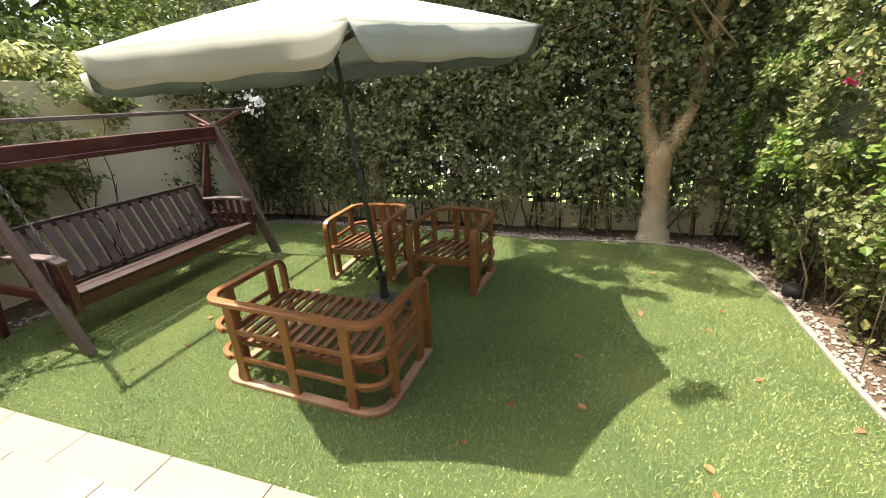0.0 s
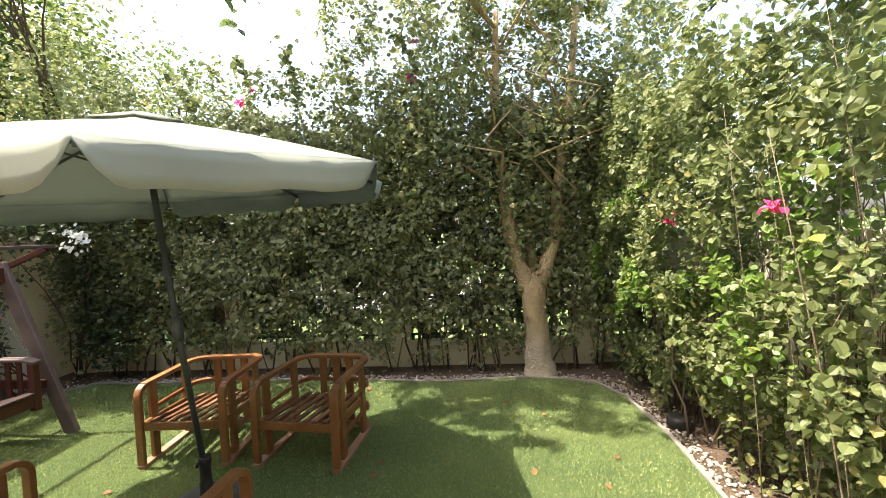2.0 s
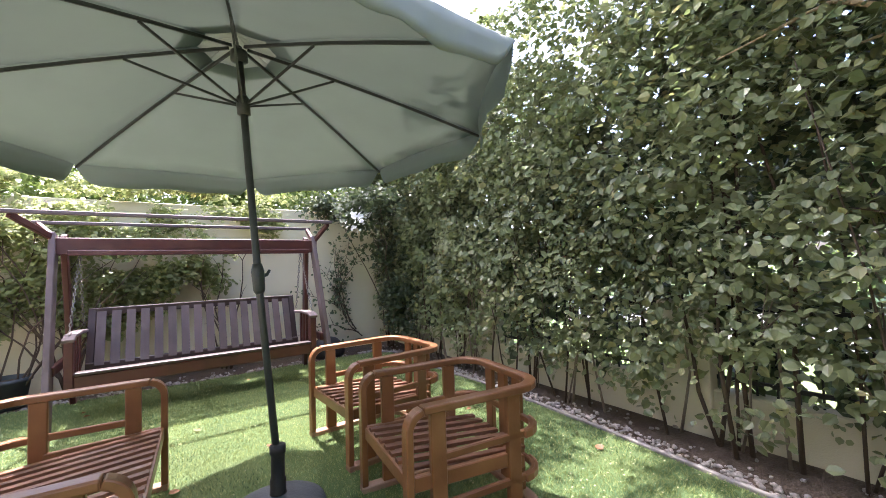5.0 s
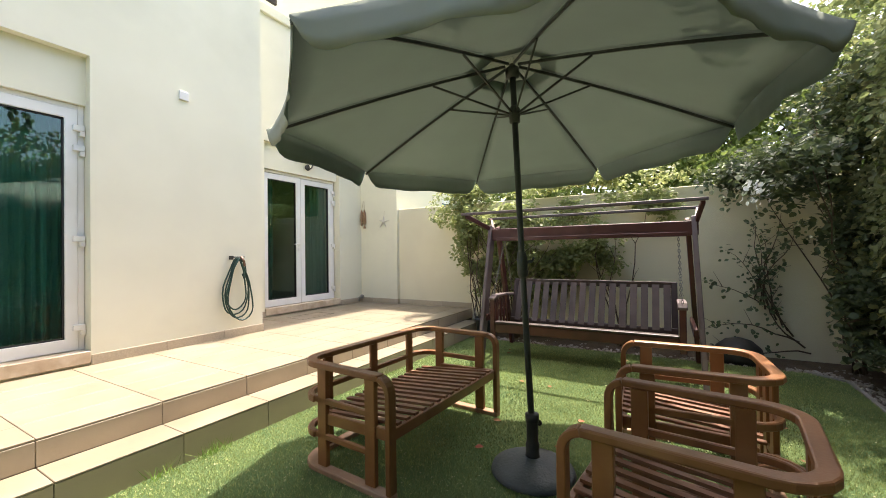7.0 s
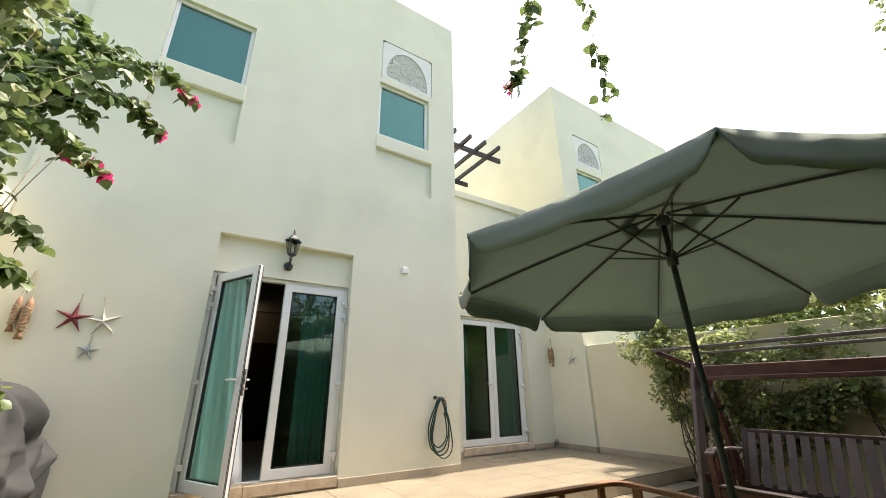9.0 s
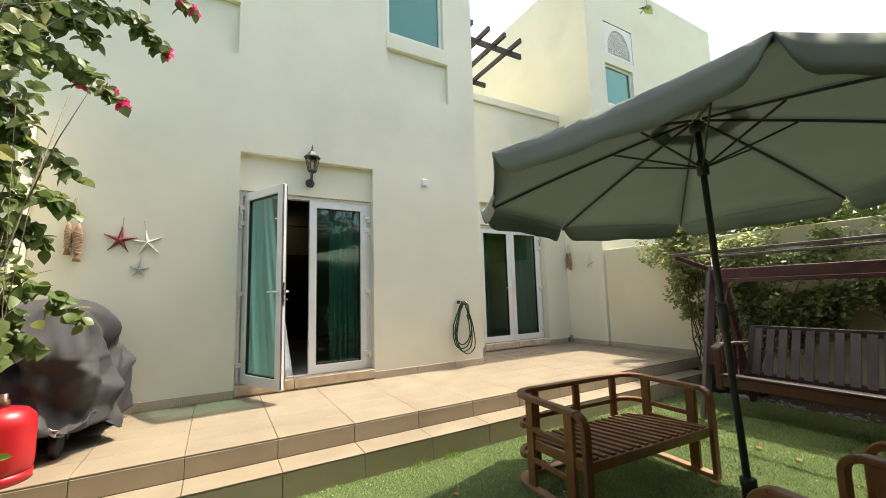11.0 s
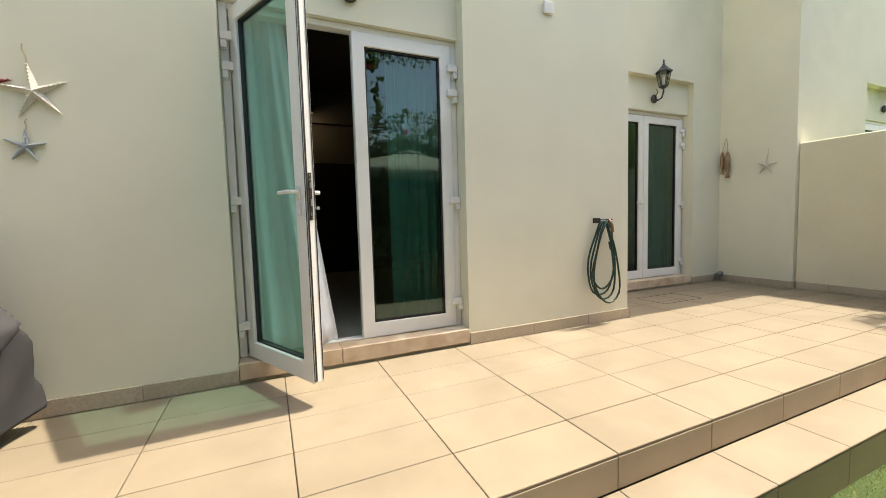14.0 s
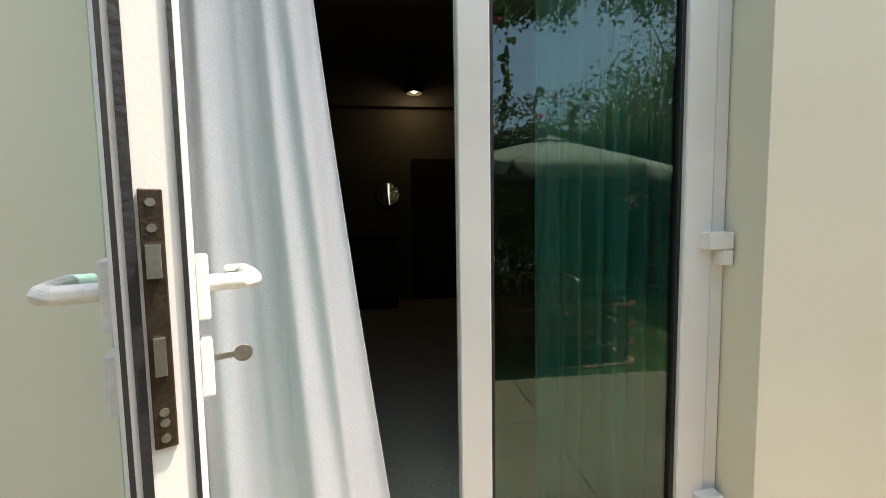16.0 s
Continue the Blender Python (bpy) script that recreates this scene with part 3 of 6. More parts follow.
def arch_screen(at, w, h):
    """White plate with an arched opening filled by an interlaced rosette, over a recessed back."""
    e = empty("arch_screen", at)
    r, spring, rise = w * 0.41, h * 0.20, h * 0.68
    angles = np.linspace(0, math.pi, 29)
    arc = [Vector((r * math.cos(t), 0, spring + rise * math.sin(t))) for t in angles]
    rim = []
    for t in angles:
        k = min((w / 2) / max(1e-6, abs(math.cos(t))), (h - spring) / max(1e-6, math.sin(t)))
        rim.append(Vector((k * math.cos(t), 0, spring + k * math.sin(t))))
    g = Geo()
    for y0, flip in ((0.0, False), (0.03, True)):
        for i in range(28):
            q = [arc[i], rim[i], rim[i + 1], arc[i + 1]]
            g.add([(p.x, y0, p.z) for p in q], [(3, 2, 1, 0) if not flip else (0, 1, 2, 3)])
    for i in range(28):
        g.add([(arc[i].x, 0, arc[i].z), (arc[i + 1].x, 0, arc[i + 1].z), (arc[i + 1].x, 0.03, arc[i + 1].z), (arc[i].x, 0.03, arc[i].z)], [(0, 1, 2, 3)])
    g.box(-w / 2, w / 2, 0.0, 0.03, 0.0, 0.05)
    for sx in (-1, 1):
        g.box(min(sx * r, sx * w / 2), max(sx * r, sx * w / 2), 0.0, 0.03, 0.051, spring)
    g.make("plate", PLASTER_WHITE, e)
    lat = Geo()
    c = Vector((0, 0.015, spring + rise * 0.34))
    def inside_arch(p):
        return p.z > 0.05 and (abs(p.x) < r if p.z < spring else (p.x / r) ** 2 + ((p.z - spring) / rise) ** 2 < 1.0)
    def strip(pts, wd):
        run = []
        for p in pts + [None]:
            if p is not None and inside_arch(p):
                run.append(p)
            else:
                if len(run) > 1:
                    lat.sweep(run, wd, 0.016, (0, 1, 0))
                run = []
    for rad, m, amp in ((0.10, 8, 0.035), (0.235, 8, 0.075), (0.37, 12, 0.05)):
        for ph in (0.0, math.pi):
            strip([c + Vector(((rad + amp * math.cos(m * t + ph)) * math.cos(t), 0, (rad + amp * math.cos(m * t + ph)) * math.sin(t))) for t in np.linspace(0, 2 * math.pi, 8 * m + 1)], 0.016)
    for i in range(8):
        t = 2 * math.pi * (i + 0.5) / 8
        strip([c + Vector((q * math.cos(t), 0, q * math.sin(t))) for q in np.linspace(0.0, 0.55, 10)], 0.015)
    lat.make("lattice", PLASTER_WHITE, e)
    Geo().slab(-w / 2 + 0.004, w / 2 - 0.004, 0.004, h - 0.004, 0.045, 0.062).make("backing", PLASTER_WHITE, e)
    return tagged(e, "white pierced arabesque arch screen above the window", "screen", kind="structure")


arch_screen((2.33, 0.006, 6.31), 0.96, 0.80)
arch_screen((7.17, 0.006, 6.29), 0.92, 0.74)


def handle_set(parent, x, z, side, key=False):
    """Lever handle with backplate and lock cover on the face at y = side."""
    s = 1 if side > 0 else -1
    y = side
    g = Geo().box(x - 0.016, x + 0.016, min(y, y + s * 0.012), max(y, y + s * 0.012), z - 0.040, z + 0.028)
    g.box(x - 0.016, x + 0.016, min(y, y + s * 0.012), max(y, y + s * 0.012), z - 0.122, z - 0.062)
    g.tube([(x, y, z - 0.003), (x, y + s * 0.045, z - 0.003), (x - 0.012, y + s * 0.055, z - 0.003), (x - 0.05, y + s * 0.057, z - 0.003),
            (x - 0.105, y + s * 0.055, z - 0.003), (x - 0.118, y + s * 0.035, z - 0.003)], [0.010, 0.010, 0.011, 0.010, 0.0095, 0.008], 8)
    g.make("handle", PLASTIC, parent, bevel=0.003, seg=2)
    if key:
        k = Geo().bar((x, y + s * 0.012, z - 0.085), (x, y + s * 0.032, z - 0.085), 0.003, 0.006)
        k.lathe([(0.004, -0.001), (0.0095, -0.001), (0.010, 0.0), (0.0095, 0.001), (0.004, 0.001)], 14, (x, y + s * 0.041, z - 0.085), Matrix.Rotation(math.pi / 2, 3, "Y"))
        k.make("key", CHROME, parent)


def door_leaf(name, width, height, label, open_leaf=False):
    """Leaf with its hinge edge at x = 0, opening edge at x = width, outer face towards -y."""
    e = empty(name)
    s, t, d = 0.088, 0.105, 0.064
    g = Geo().slab(0, width, 0, height, -d / 2, d / 2, [(s, width - s, t, height - 0.09)])
    g.make("frame", FRAME, e, bevel=0.004)
    q = Geo()
    for a, b, c, h in ((s, width - s, t, t + 0.012), (s, width - s, height - 0.102, height - 0.09), (s, s + 0.012, t, height - 0.09), (width - s - 0.012, width - s, t, height - 0.09)):
        q.box(a, b, -0.016, 0.016, c, h)
    q.make("gasket", RUBBER, e)
    pane = Geo().box(s, width - s, -0.004, 0.004, t, height - 0.09).make("pane", GLASS, e)
    if open_leaf:
        # rebated closing edge with gasket lines, lock plate, handles both sides
        for a, b in ((-0.0277, -0.0237), (-0.0185, -0.0105), (0.0225, 0.0268)):
            Geo().box(width + 0.0005, width + 0.0035, a, b, 0.01, height - 0.01).make("seal", RUBBER, e)
        l = Geo().box(width, width + 0.005, -0.0075, 0.0105, 0.852, 1.092).make("lock_plate", LOCKPLATE, e, bevel=0.001)
        k = Geo().box(width + 0.004, width + 0.010, -0.003, 0.006, 0.922, 0.957).box(width + 0.004, width + 0.012, -0.004, 0.007, 1.012, 1.042)
        for zz in (0.862, 0.877, 0.887, 1.057, 1.080):
            k.lathe([(0.004, 0.0), (0.004, 0.0015)], 8, (width + 0.0055, 0.0015, zz), Matrix.Rotation(math.pi / 2, 3, "Y"))
        k.make("lock_bolt", CHROME, e)
        handle_set(e, width - 0.045, 1.0, -d / 2)
        handle_set(e, width - 0.045, 1.0, d / 2, key=True)
    return tagged(e, label, "door", kind="structure")


def hinges(parent, x, y, heights, s):
    for z in heights:
        g = Geo().box(min(x - s * 0.02, x + s * 0.060), max(x - s * 0.02, x + s * 0.060), y - 0.040, y, z, z + 0.050)
        g.box(min(x + s * 0.012, x - s * 0.022), max(x + s * 0.012, x - s * 0.022), y - 0.038, y + 0.002, z - 0.046, z - 0.002)
        g.make("hinge", FRAME, parent, bevel=0.003)


def door_frame(name, x0, x1, z0, z1, y, label):
    e = empty(name, ((x0 + x1) / 2, y, z0))
    w, h = (x1 - x0) / 2, z1 - z0
    Geo().box(-w, -w + 0.045, -0.03, 0.05, 0, h).box(w - 0.045, w, -0.03, 0.05, 0, h).box(-w + 0.045, w - 0.045, -0.03, 0.05, h - 0.04, h).box(-w + 0.045, w - 0.045, -0.02, 0.05, 0, 0.012).make("jamb", FRAME, e, bevel=0.003)
    return tagged(e, label, "door frame", kind="structure"), w


LEAF = 0.745
H = 2.145
ZL = 0.476
fr, w = door_frame("door_frame_1", 0.003, 1.589, ZF, 2.662, 0.155, "white aluminium french door frame")
hinges(fr, w - 0.025, -0.03, (0.18, 0.97, 1.78, 1.96), -1)
hinges(fr, -w + 0.025, -0.03, (0.18, 0.97, 1.78, 1.96), 1)
d1 = door_leaf("door_1", LEAF, H, "closed white glazed door leaf with green tinted glass")
d1.matrix_world = pose(1.542, 0.150, ZL, 0, 0, 180)
d1.scale = (1, -1, 1)
d2 = door_leaf("door_2", LEAF, H, "open white glazed door leaf with lever handles and key", True)
ang = math.degrees(math.atan2(-0.527 - 0.125, 0.403 - 0.086))
d2.matrix_world = pose(0.086, 0.125, ZL, 0, 0, ang)

fr2, w2 = door_frame("door_frame_2", 3.985, 5.535, ZF, 2.655, 1.06, "white aluminium french door frame")
hinges(fr2, w2 - 0.025, -0.03, (0.18, 0.97, 1.78, 1.96), -1)
d3 = door_leaf("door_3", 0.725, 2.13, "closed white glazed door leaf with green tinted glass")
d3.matrix_world = pose(4.032, 1.05, ZL, 0, 0, 0)
d4 = door_leaf("door_4", 0.725, 2.13, "closed white glazed door leaf with green tinted glass")
d4.matrix_world = pose(5.488, 1.05, ZL, 0, 0, 180)
d4.scale = (1, -1, 1)
handle_set(d3, 0.725 - 0.045, 1.0, -0.028)
fr3, w3 = door_frame("door_frame_3", 7.87, 9.44, ZF, 2.6, 0.155, "white aluminium door frame of the neighbour")
d5 = door_leaf("door_5", 0.74, 2.08, "neighbour's closed white glazed door leaf")
d5.matrix_world = pose(7.915, 0.15, ZL, 0, 0, 0)
d6 = door_leaf("door_6", 0.74, 2.08, "neighbour's closed white glazed door leaf")
d6.matrix_world = pose(9.395, 0.15, ZL, 0, 0, 180)
d6.scale = (1, -1, 1)


def curtain(name, x0, x1, y, z0, z1, material, label, flare=0.0, waves=7, depth=0.035, lean=0.0, crisp=1.0):
    nx, nz = 160, 24
    vs, fs = [], []
    for k in range(nz + 1):
        v = k / nz
        for i in range(nx + 1):
            u = i / nx
            spread = 1 + flare * (1 - v) ** 1.3
            x = x0 + (x1 - x0) * u * spread
            a = depth * (0.6 + 0.5 * (1 - v))
            fold = math.sin(2 * math.pi * waves * u + 1.2 * math.sin(3 * u + 2 * v))
            yy = y + a * math.copysign(abs(fold) ** crisp, fold) + 0.4 * a * math.sin(2 * math.pi * (waves * 2.3) * u + 1.0) + lean * (1 - v)
            vs.append((x, yy, z0 + (z1 - z0) * v))
    for k in range(nz):
        for i in range(nx):
            a = k * (nx + 1) + i
            fs.append((a, a + 1, a + nx + 2, a + nx + 1))
    ob = mesh(name, vs, fs, material, smooth=True)
    s = ob.modifiers.new("cloth", "SOLIDIFY")
    s.thickness = 0.003
    return tagged(ob, label, "curtain")


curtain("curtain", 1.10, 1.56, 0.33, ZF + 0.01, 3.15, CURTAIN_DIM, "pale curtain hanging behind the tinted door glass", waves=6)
curtain("curtain", 0.03, 0.34, 0.24, 0.482, 3.1, CURTAIN, "white curtain lining spilling out of the open doorway", flare=0.92, waves=2.3, depth=0.036, lean=-0.12, crisp=0.45)
curtain("curtain", 3.98, 4.35, 1.25, ZF + 0.01, 3.0, CURTAIN_TEAL, "teal curtain behind the side door glass", waves=5)
curtain("curtain", 4.95, 5.5, 1.25, ZF + 0.01, 3.0, CURTAIN_TEAL, "teal curtain behind the side door glass", waves=7)

# sills and skirting
g = Geo().box(0.004, 0.62, -0.012, 0.17, T + 0.02, ZF).box(0.624, 1.588, -0.012, 0.17, T + 0.02, ZF)
structure(g.make("door_sill", MARBLE, bevel=0.004), "worn cream marble door sill", "sill")
g = Geo().box(3.975, 4.75, 0.875, 1.03, T + 0.02, ZF).box(4.754, 5.545, 0.875, 1.03, T + 0.02, ZF)
structure(g.make("door_sill", MARBLE, bevel=0.004), "cream marble sill of the side door", "sill")


def skirting(name, axis, fixed, a, b, face, parent):
    x = a
    while x < b - 0.02:
        e = min(x + 0.6, b)
        if axis == "x":
            ob = Geo().box(x + 0.0015, e - 0.0015, fixed - 0.013, fixed + 0.0, T + 0.001, T + 0.092)
        else:
            ob = Geo().box(fixed - 0.013, fixed, x + 0.0015, e - 0.0015, T + 0.001, T + 0.092)
        ob.make("skirting_tile", TILE_BASE, parent, bevel=0.002)
        x = e


base = empty("baseboard")
structure(base, "brown stone skirting tiles along the villa wall", "skirting")
skirting("a", "x", -0.001, -1.68, -0.001, 0, base)
skirting("b", "x", -0.001, 1.594, 3.30, 0, base)
skirting("c", "x", 0.889, 3.30, 3.965, 0, base)
skirting("d", "x", 0.889, 5.555, 6.125, 0, base)
skirting("e", "y", 6.139, 0.002, 0.875, 0, base)
skirting("f", "y", 6.199, -1.53, -0.016, 0, base)
Geo().box(6.126, 6.199, -0.014, -0.001, T + 0.001, T + 0.092).make("skirting_tile", TILE_BASE, base, bevel=0.002)
g = Geo().box(3.291, 3.303, 0.0, 0.875, T + 0.001, T + 0.092).make("skirting_tile", TILE_BASE, base, bevel=0.002)

# living room things
g = Geo().tube([(0.865, 3.95, 3.60), (0.865, 3.95, 3.30)], 0.006, 6)
lamp = empty("pendant_lamp", (0, 0, 0))
g.lathe([(0.07, 3.58), (0.07, 3.60)], 16, (0.865, 3.95, 0)).make("cord", IRON, lamp)
Geo().lathe([(0.015, 0.30), (0.03, 0.22), (0.10, 0.12), (0.125, 0.06), (0.10, 0.0), (0.095, 0.0), (0.118, 0.06), (0.09, 0.12), (0.02, 0.2)], 20, (0.865, 3.95, 3.07)).make("shade", IRON, lamp, True)
Geo().lathe([(0.01, 0.09), (0.035, 0.06), (0.04, 0.03), (0.02, 0.005)], 12, (0.865, 3.95, 3.07)).make("bulb", glow_mat("warm_bulb", (1.0, 0.72, 0.25), 5.0), lamp, True)
tagged(lamp, "black pendant lamp with a lit warm bulb", "lamp")
bulb = new("bulb_light", bpy.data.lights.new("bulb_light", "POINT"))
bulb.data.energy, bulb.data.color, bulb.data.shadow_soft_size = 0.5, (1.0, 0.75, 0.45), 0.04
bulb.location = (0.865, 3.95, 3.04)
rot = Matrix.Rotation(math.pi / 2, 3, "X")
g = Geo().lathe([(0.155, 0.0), (0.155, 0.012), (0.14, 0.014)], 32, (0.51, 4.345, 1.89), rot).make("round_mirror", MIRROR)
tagged(g, "small round wall mirror in the dim living room", "mirror")
g = Geo().slab(0.82, 1.75, ZF, 2.35, 4.32, 4.348).make("inner_doorway", DARKWOOD, bevel=0.004)
structure(g, "dark wooden inner door in the living room", "door")
g = Geo().box(-0.35, 0.62, 3.85, 4.3, ZF, ZF + 0.85).box(-0.37, 0.64, 3.83, 4.32, ZF + 0.85, ZF + 0.89).make("sideboard", DARKWOOD, bevel=0.006)
tagged(g, "dark wooden sideboard against the living room wall", "sideboard")


# ---- garden furniture ----
def u_path(w, d, r, z, front=0.0, seg=6):
    """Open U: from the front end of one side, round the back, to the other front end. Front is +y."""
    x, yb, yf = w / 2, -d / 2, d / 2 - front
    pts = [Vector((-x, yf, z))]
    pts += [Vector((-x + r - r * math.cos(a), yb + r - r * math.sin(a), z)) for a in np.linspace(0, math.pi / 2, seg)]
    pts += [Vector((x - r + r * math.sin(a), yb + r - r * math.cos(a), z)) for a in np.linspace(0, math.pi / 2, seg)]
    pts.append(Vector((x, yf, z)))
    return pts


def lounge_frame(name, w, d, h, mid_posts, slats, label, category):
    """Cushionless wooden lounge seat: U rails, upright boards and a slatted seat."""
    e = empty(name)
    Geo().sweep(u_path(w, d, 0.14, 0.017), 0.065, 0.034).make("base_rail", TEAK_GREY, e, bevel=0.005)
    # top rail turns down at the front ends
    r = 0.085
    top = u_path(w, d, 0.14, h - 0.02, r)
    Geo().sweep(top, 0.062, 0.036).make("top_rail", TEAK, e, bevel=0.008, seg=2)
    for s in (-1, 1):
        x, yf = s * w / 2, d / 2
        arc = [Vector((x, yf - r + r * math.sin(a) - 0.018, h - 0.02 - r + r * math.cos(a))) for a in np.linspace(0, math.pi / 2, 7)]
        arc[0].y = yf - r - 0.001
        g = Geo().sweep(arc + [Vector((x, yf - 0.018, 0.034))], 0.058, 0.034, (0, 1, 0.3))
        g.make("front_post", TEAK, e, bevel=0.005)
        Geo().box(x - s * 0.006 - 0.016, x - s * 0.006 + 0.016, yf - 0.20, yf - 0.125, 0.034, h - 0.038).make("side_post", TEAK, e, bevel=0.004)
        Geo().box(x - s * 0.006 - 0.016, x - s * 0.006 + 0.016, -d / 2 + 0.15, -d / 2 + 0.225, 0.034, h - 0.038).make("side_post", TEAK, e, bevel=0.004)
        Geo().box(s * (w / 2 - 0.20) - 0.034, s * (w / 2 - 0.20) + 0.034, -d / 2 - 0.012, -d / 2 + 0.016, 0.034, h - 0.038).make("back_post", TEAK, e, bevel=0.004)
        Geo().bar((s * (w / 2 - 0.018), -d / 2 + 0.21, 0.315), (s * (w / 2 - 0.018), d / 2 - 0.02, 0.335), 0.030, 0.065).make("seat_side_rail", TEAK, e, bevel=0.004)
    for k in range(mid_posts):
        x = (k + 1) / (mid_posts + 1) * (w - 0.40) - (w - 0.40) / 2
        Geo().box(x - 0.034, x + 0.034, -d / 2 - 0.012, -d / 2 + 0.016, 0.034, h - 0.038).make("back_post", TEAK, e, bevel=0.004)
    for z in (0.215, 0.425):
        Geo().sweep(u_path(w - 0.004, d - 0.004, 0.13, z, 0.15), 0.024, 0.036).make("middle_rail", TEAK, e, bevel=0.005)
        for s in (-1, 1):
            bend = [p for p in u_path(w + 0.026, d + 0.026, 0.145, z, 0.15) if p.x * s > w / 2 - 0.16 and p.y < -d / 2 + 0.16]
            Geo().sweep(bend, 0.022, 0.042).make("corner_rail", TEAK, e, bevel=0.006)
    Geo().box(-w / 2 + 0.03, w / 2 - 0.03, d / 2 - 0.05, d / 2 - 0.018, 0.30, 0.365).make("front_rail", TEAK, e, bevel=0.004)
    Geo().box(-w / 2 + 0.03, w / 2 - 0.03, -d / 2 + 0.10, -d / 2 + 0.13, 0.24, 0.30).make("seat_back_rail", TEAK, e, bevel=0.004)
    base = None
    for k in range(slats):
        x = (k + 0.5) / slats * (w - 0.10) - (w - 0.10) / 2
        if base is None:
            base = Geo().bar((0, -d / 2 + 0.06, 0.312), (0, d / 2 - 0.03, 0.372), 0.036, 0.016).make("slat", TEAK_SLAT, e, bevel=0.003)
            base.location.x = x
        else:
            o = new("slat", base.data)
            o.parent = e
            o.location.x = x
    return tagged(e, label, category)


sofa = lounge_frame("garden_sofa", 1.27, 0.74, 0.655, 1, 15, "orange-brown teak garden sofa frame without cushions", "sofa")
sofa.matrix_world = pose(2.435, -2.865, 0.0, 0, 0, 176.5)
chair = lounge_frame("garden_armchair", 0.66, 0.76, 0.665, 1, 7, "orange-brown teak armchair frame with slatted seat", "armchair")
chair["group"] = "garden armchairs"
chair.matrix_world = pose(2.905, -4.545, 0.0, 0, 0, 3)
copy_thing(chair, pose(1.92, -4.50, 0.0, 0, 0, -7))


# ---- parasol ----
def parasol(foot, centre, r, rim, apex):
    e = empty("parasol", foot)
    o = Vector(foot)
    c = Vector(centre)
    top = Vector((c.x, c.y, apex))
    corner = []
    for i in range(8):
        a = radians(79 + 45 * i)
        p = Vector((c.x + r * math.cos(a), c.y + r * math.sin(a), 0))
        p.z = rim - 0.046 * (p.y - c.y) - 0.032 * (p.x - c.x)
        corner.append(p)
    # sagging canvas panels
    vs, fs = [], []
    rows, cols = 9, 8
    def canopy_point(i, u, v):
        a, b = corner[i], corner[(i + 1) % 8]
        edge = a.lerp(b, u)
        pull = 1 - 0.035 * 4 * u * (1 - u)
        edge = Vector((c.x + (edge.x - c.x) * pull, c.y + (edge.y - c.y) * pull, edge.z + 0.02 * 4 * u * (1 - u)))
        s = top.lerp(edge, v)
        s.z += 0.018 * math.sin(math.pi * v) * (1 - 0.9 * 4 * u * (1 - u) * v) - 0.02 * 4 * u * (1 - u) * v
        return s
    for i in range(8):
        k = len(vs)
        for a in range(rows + 1):
            v = 0.13 + 0.87 * a / rows
            for b in range(cols + 1):
                vs.append(canopy_point(i, b / cols, v) - o)
        for a in range(rows):
            for b in range(cols):
                q = k + a * (cols + 1) + b
                fs.append((q, q + 1, q + cols + 2, q + cols + 1))
    # inner face takes the shade-toned canvas, outer face the lighter one
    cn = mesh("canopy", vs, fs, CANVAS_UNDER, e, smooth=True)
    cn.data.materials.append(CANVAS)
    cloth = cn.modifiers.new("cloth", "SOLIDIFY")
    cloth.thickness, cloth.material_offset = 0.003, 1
    # vent cap
    vs, fs = [], []
    for i in range(8):
        k = len(vs)
        for v, up in ((0.0, 0.04), (0.10, 0.03), (0.20, 0.018)):
            for b in range(5):
                vs.append(canopy_point(i, b / 4, v) + Vector((0, 0, up)) - o)
        for a in range(2):
            for b in range(4):
                q = k + a * 5 + b
                fs.append((q, q + 1, q + 6, q + 5))
    cp = mesh("vent_cap", vs, fs, CANVAS, e, smooth=True)
    cp.modifiers.new("cloth", "SOLIDIFY").thickness = 0.003
    # valance flaps with rounded ends, open at the corners
    vs, fs = [], []
    for i in range(8):
        k = len(vs)
        m = 28
        for b in range(m + 1):
            u = b / m
            t = canopy_point(i, u, 1.0)
            out = Vector((t.x - c.x, t.y - c.y, 0)).normalized()
            endd = min(u, 1 - u)
            drop = (0.150 + 0.006 * math.sin(17 * u + i * 1.3)) * min(1.0, endd / 0.085) ** 0.6 if endd > 0 else 0.012
            wob = 0.016 * math.sin(9 * u + i * 2.1) + 0.010 * math.sin(23 * u + i) + 0.005 * math.sin(47 * u + 2 * i)
            for s in range(4):
                vs.append(t + out * (0.001 + 0.004 * min(s, 1) + wob * s / 4 + 0.006 * s / 3) + Vector((0, 0, 0.004 - drop * s / 3)) - o)
        for b in range(m):
            for s in range(3):
                q = k + b * 4 + s
                fs.append((q, q + 4, q + 5, q + 1))
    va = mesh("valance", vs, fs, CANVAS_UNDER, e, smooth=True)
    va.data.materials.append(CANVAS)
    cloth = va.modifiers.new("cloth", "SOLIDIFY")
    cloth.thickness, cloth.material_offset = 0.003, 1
    # ribs and struts
    pole_top = Vector((c.x, c.y, apex - 0.02))
    axis = (pole_top - o).normalized()
    runner = o + axis * ((2.17 - o.z) / axis.z)
    hub = o + axis * ((apex - 0.07 - o.z) / axis.z)
    g = Geo()
    for i in range(8):
        rib = [canopy_point(i, 0.0, v) - Vector((0, 0, 0.022)) for v in np.linspace(0.03, 1.0, 8)]
        g.sweep([p - o for p in rib], 0.010, 0.016)
        mid = canopy_point(i, 0.0, 0.34) - Vector((0, 0, 0.032))
        g.bar(runner - o, mid - o, 0.009, 0.012)
    g.make("ribs", UMB_METAL, e)
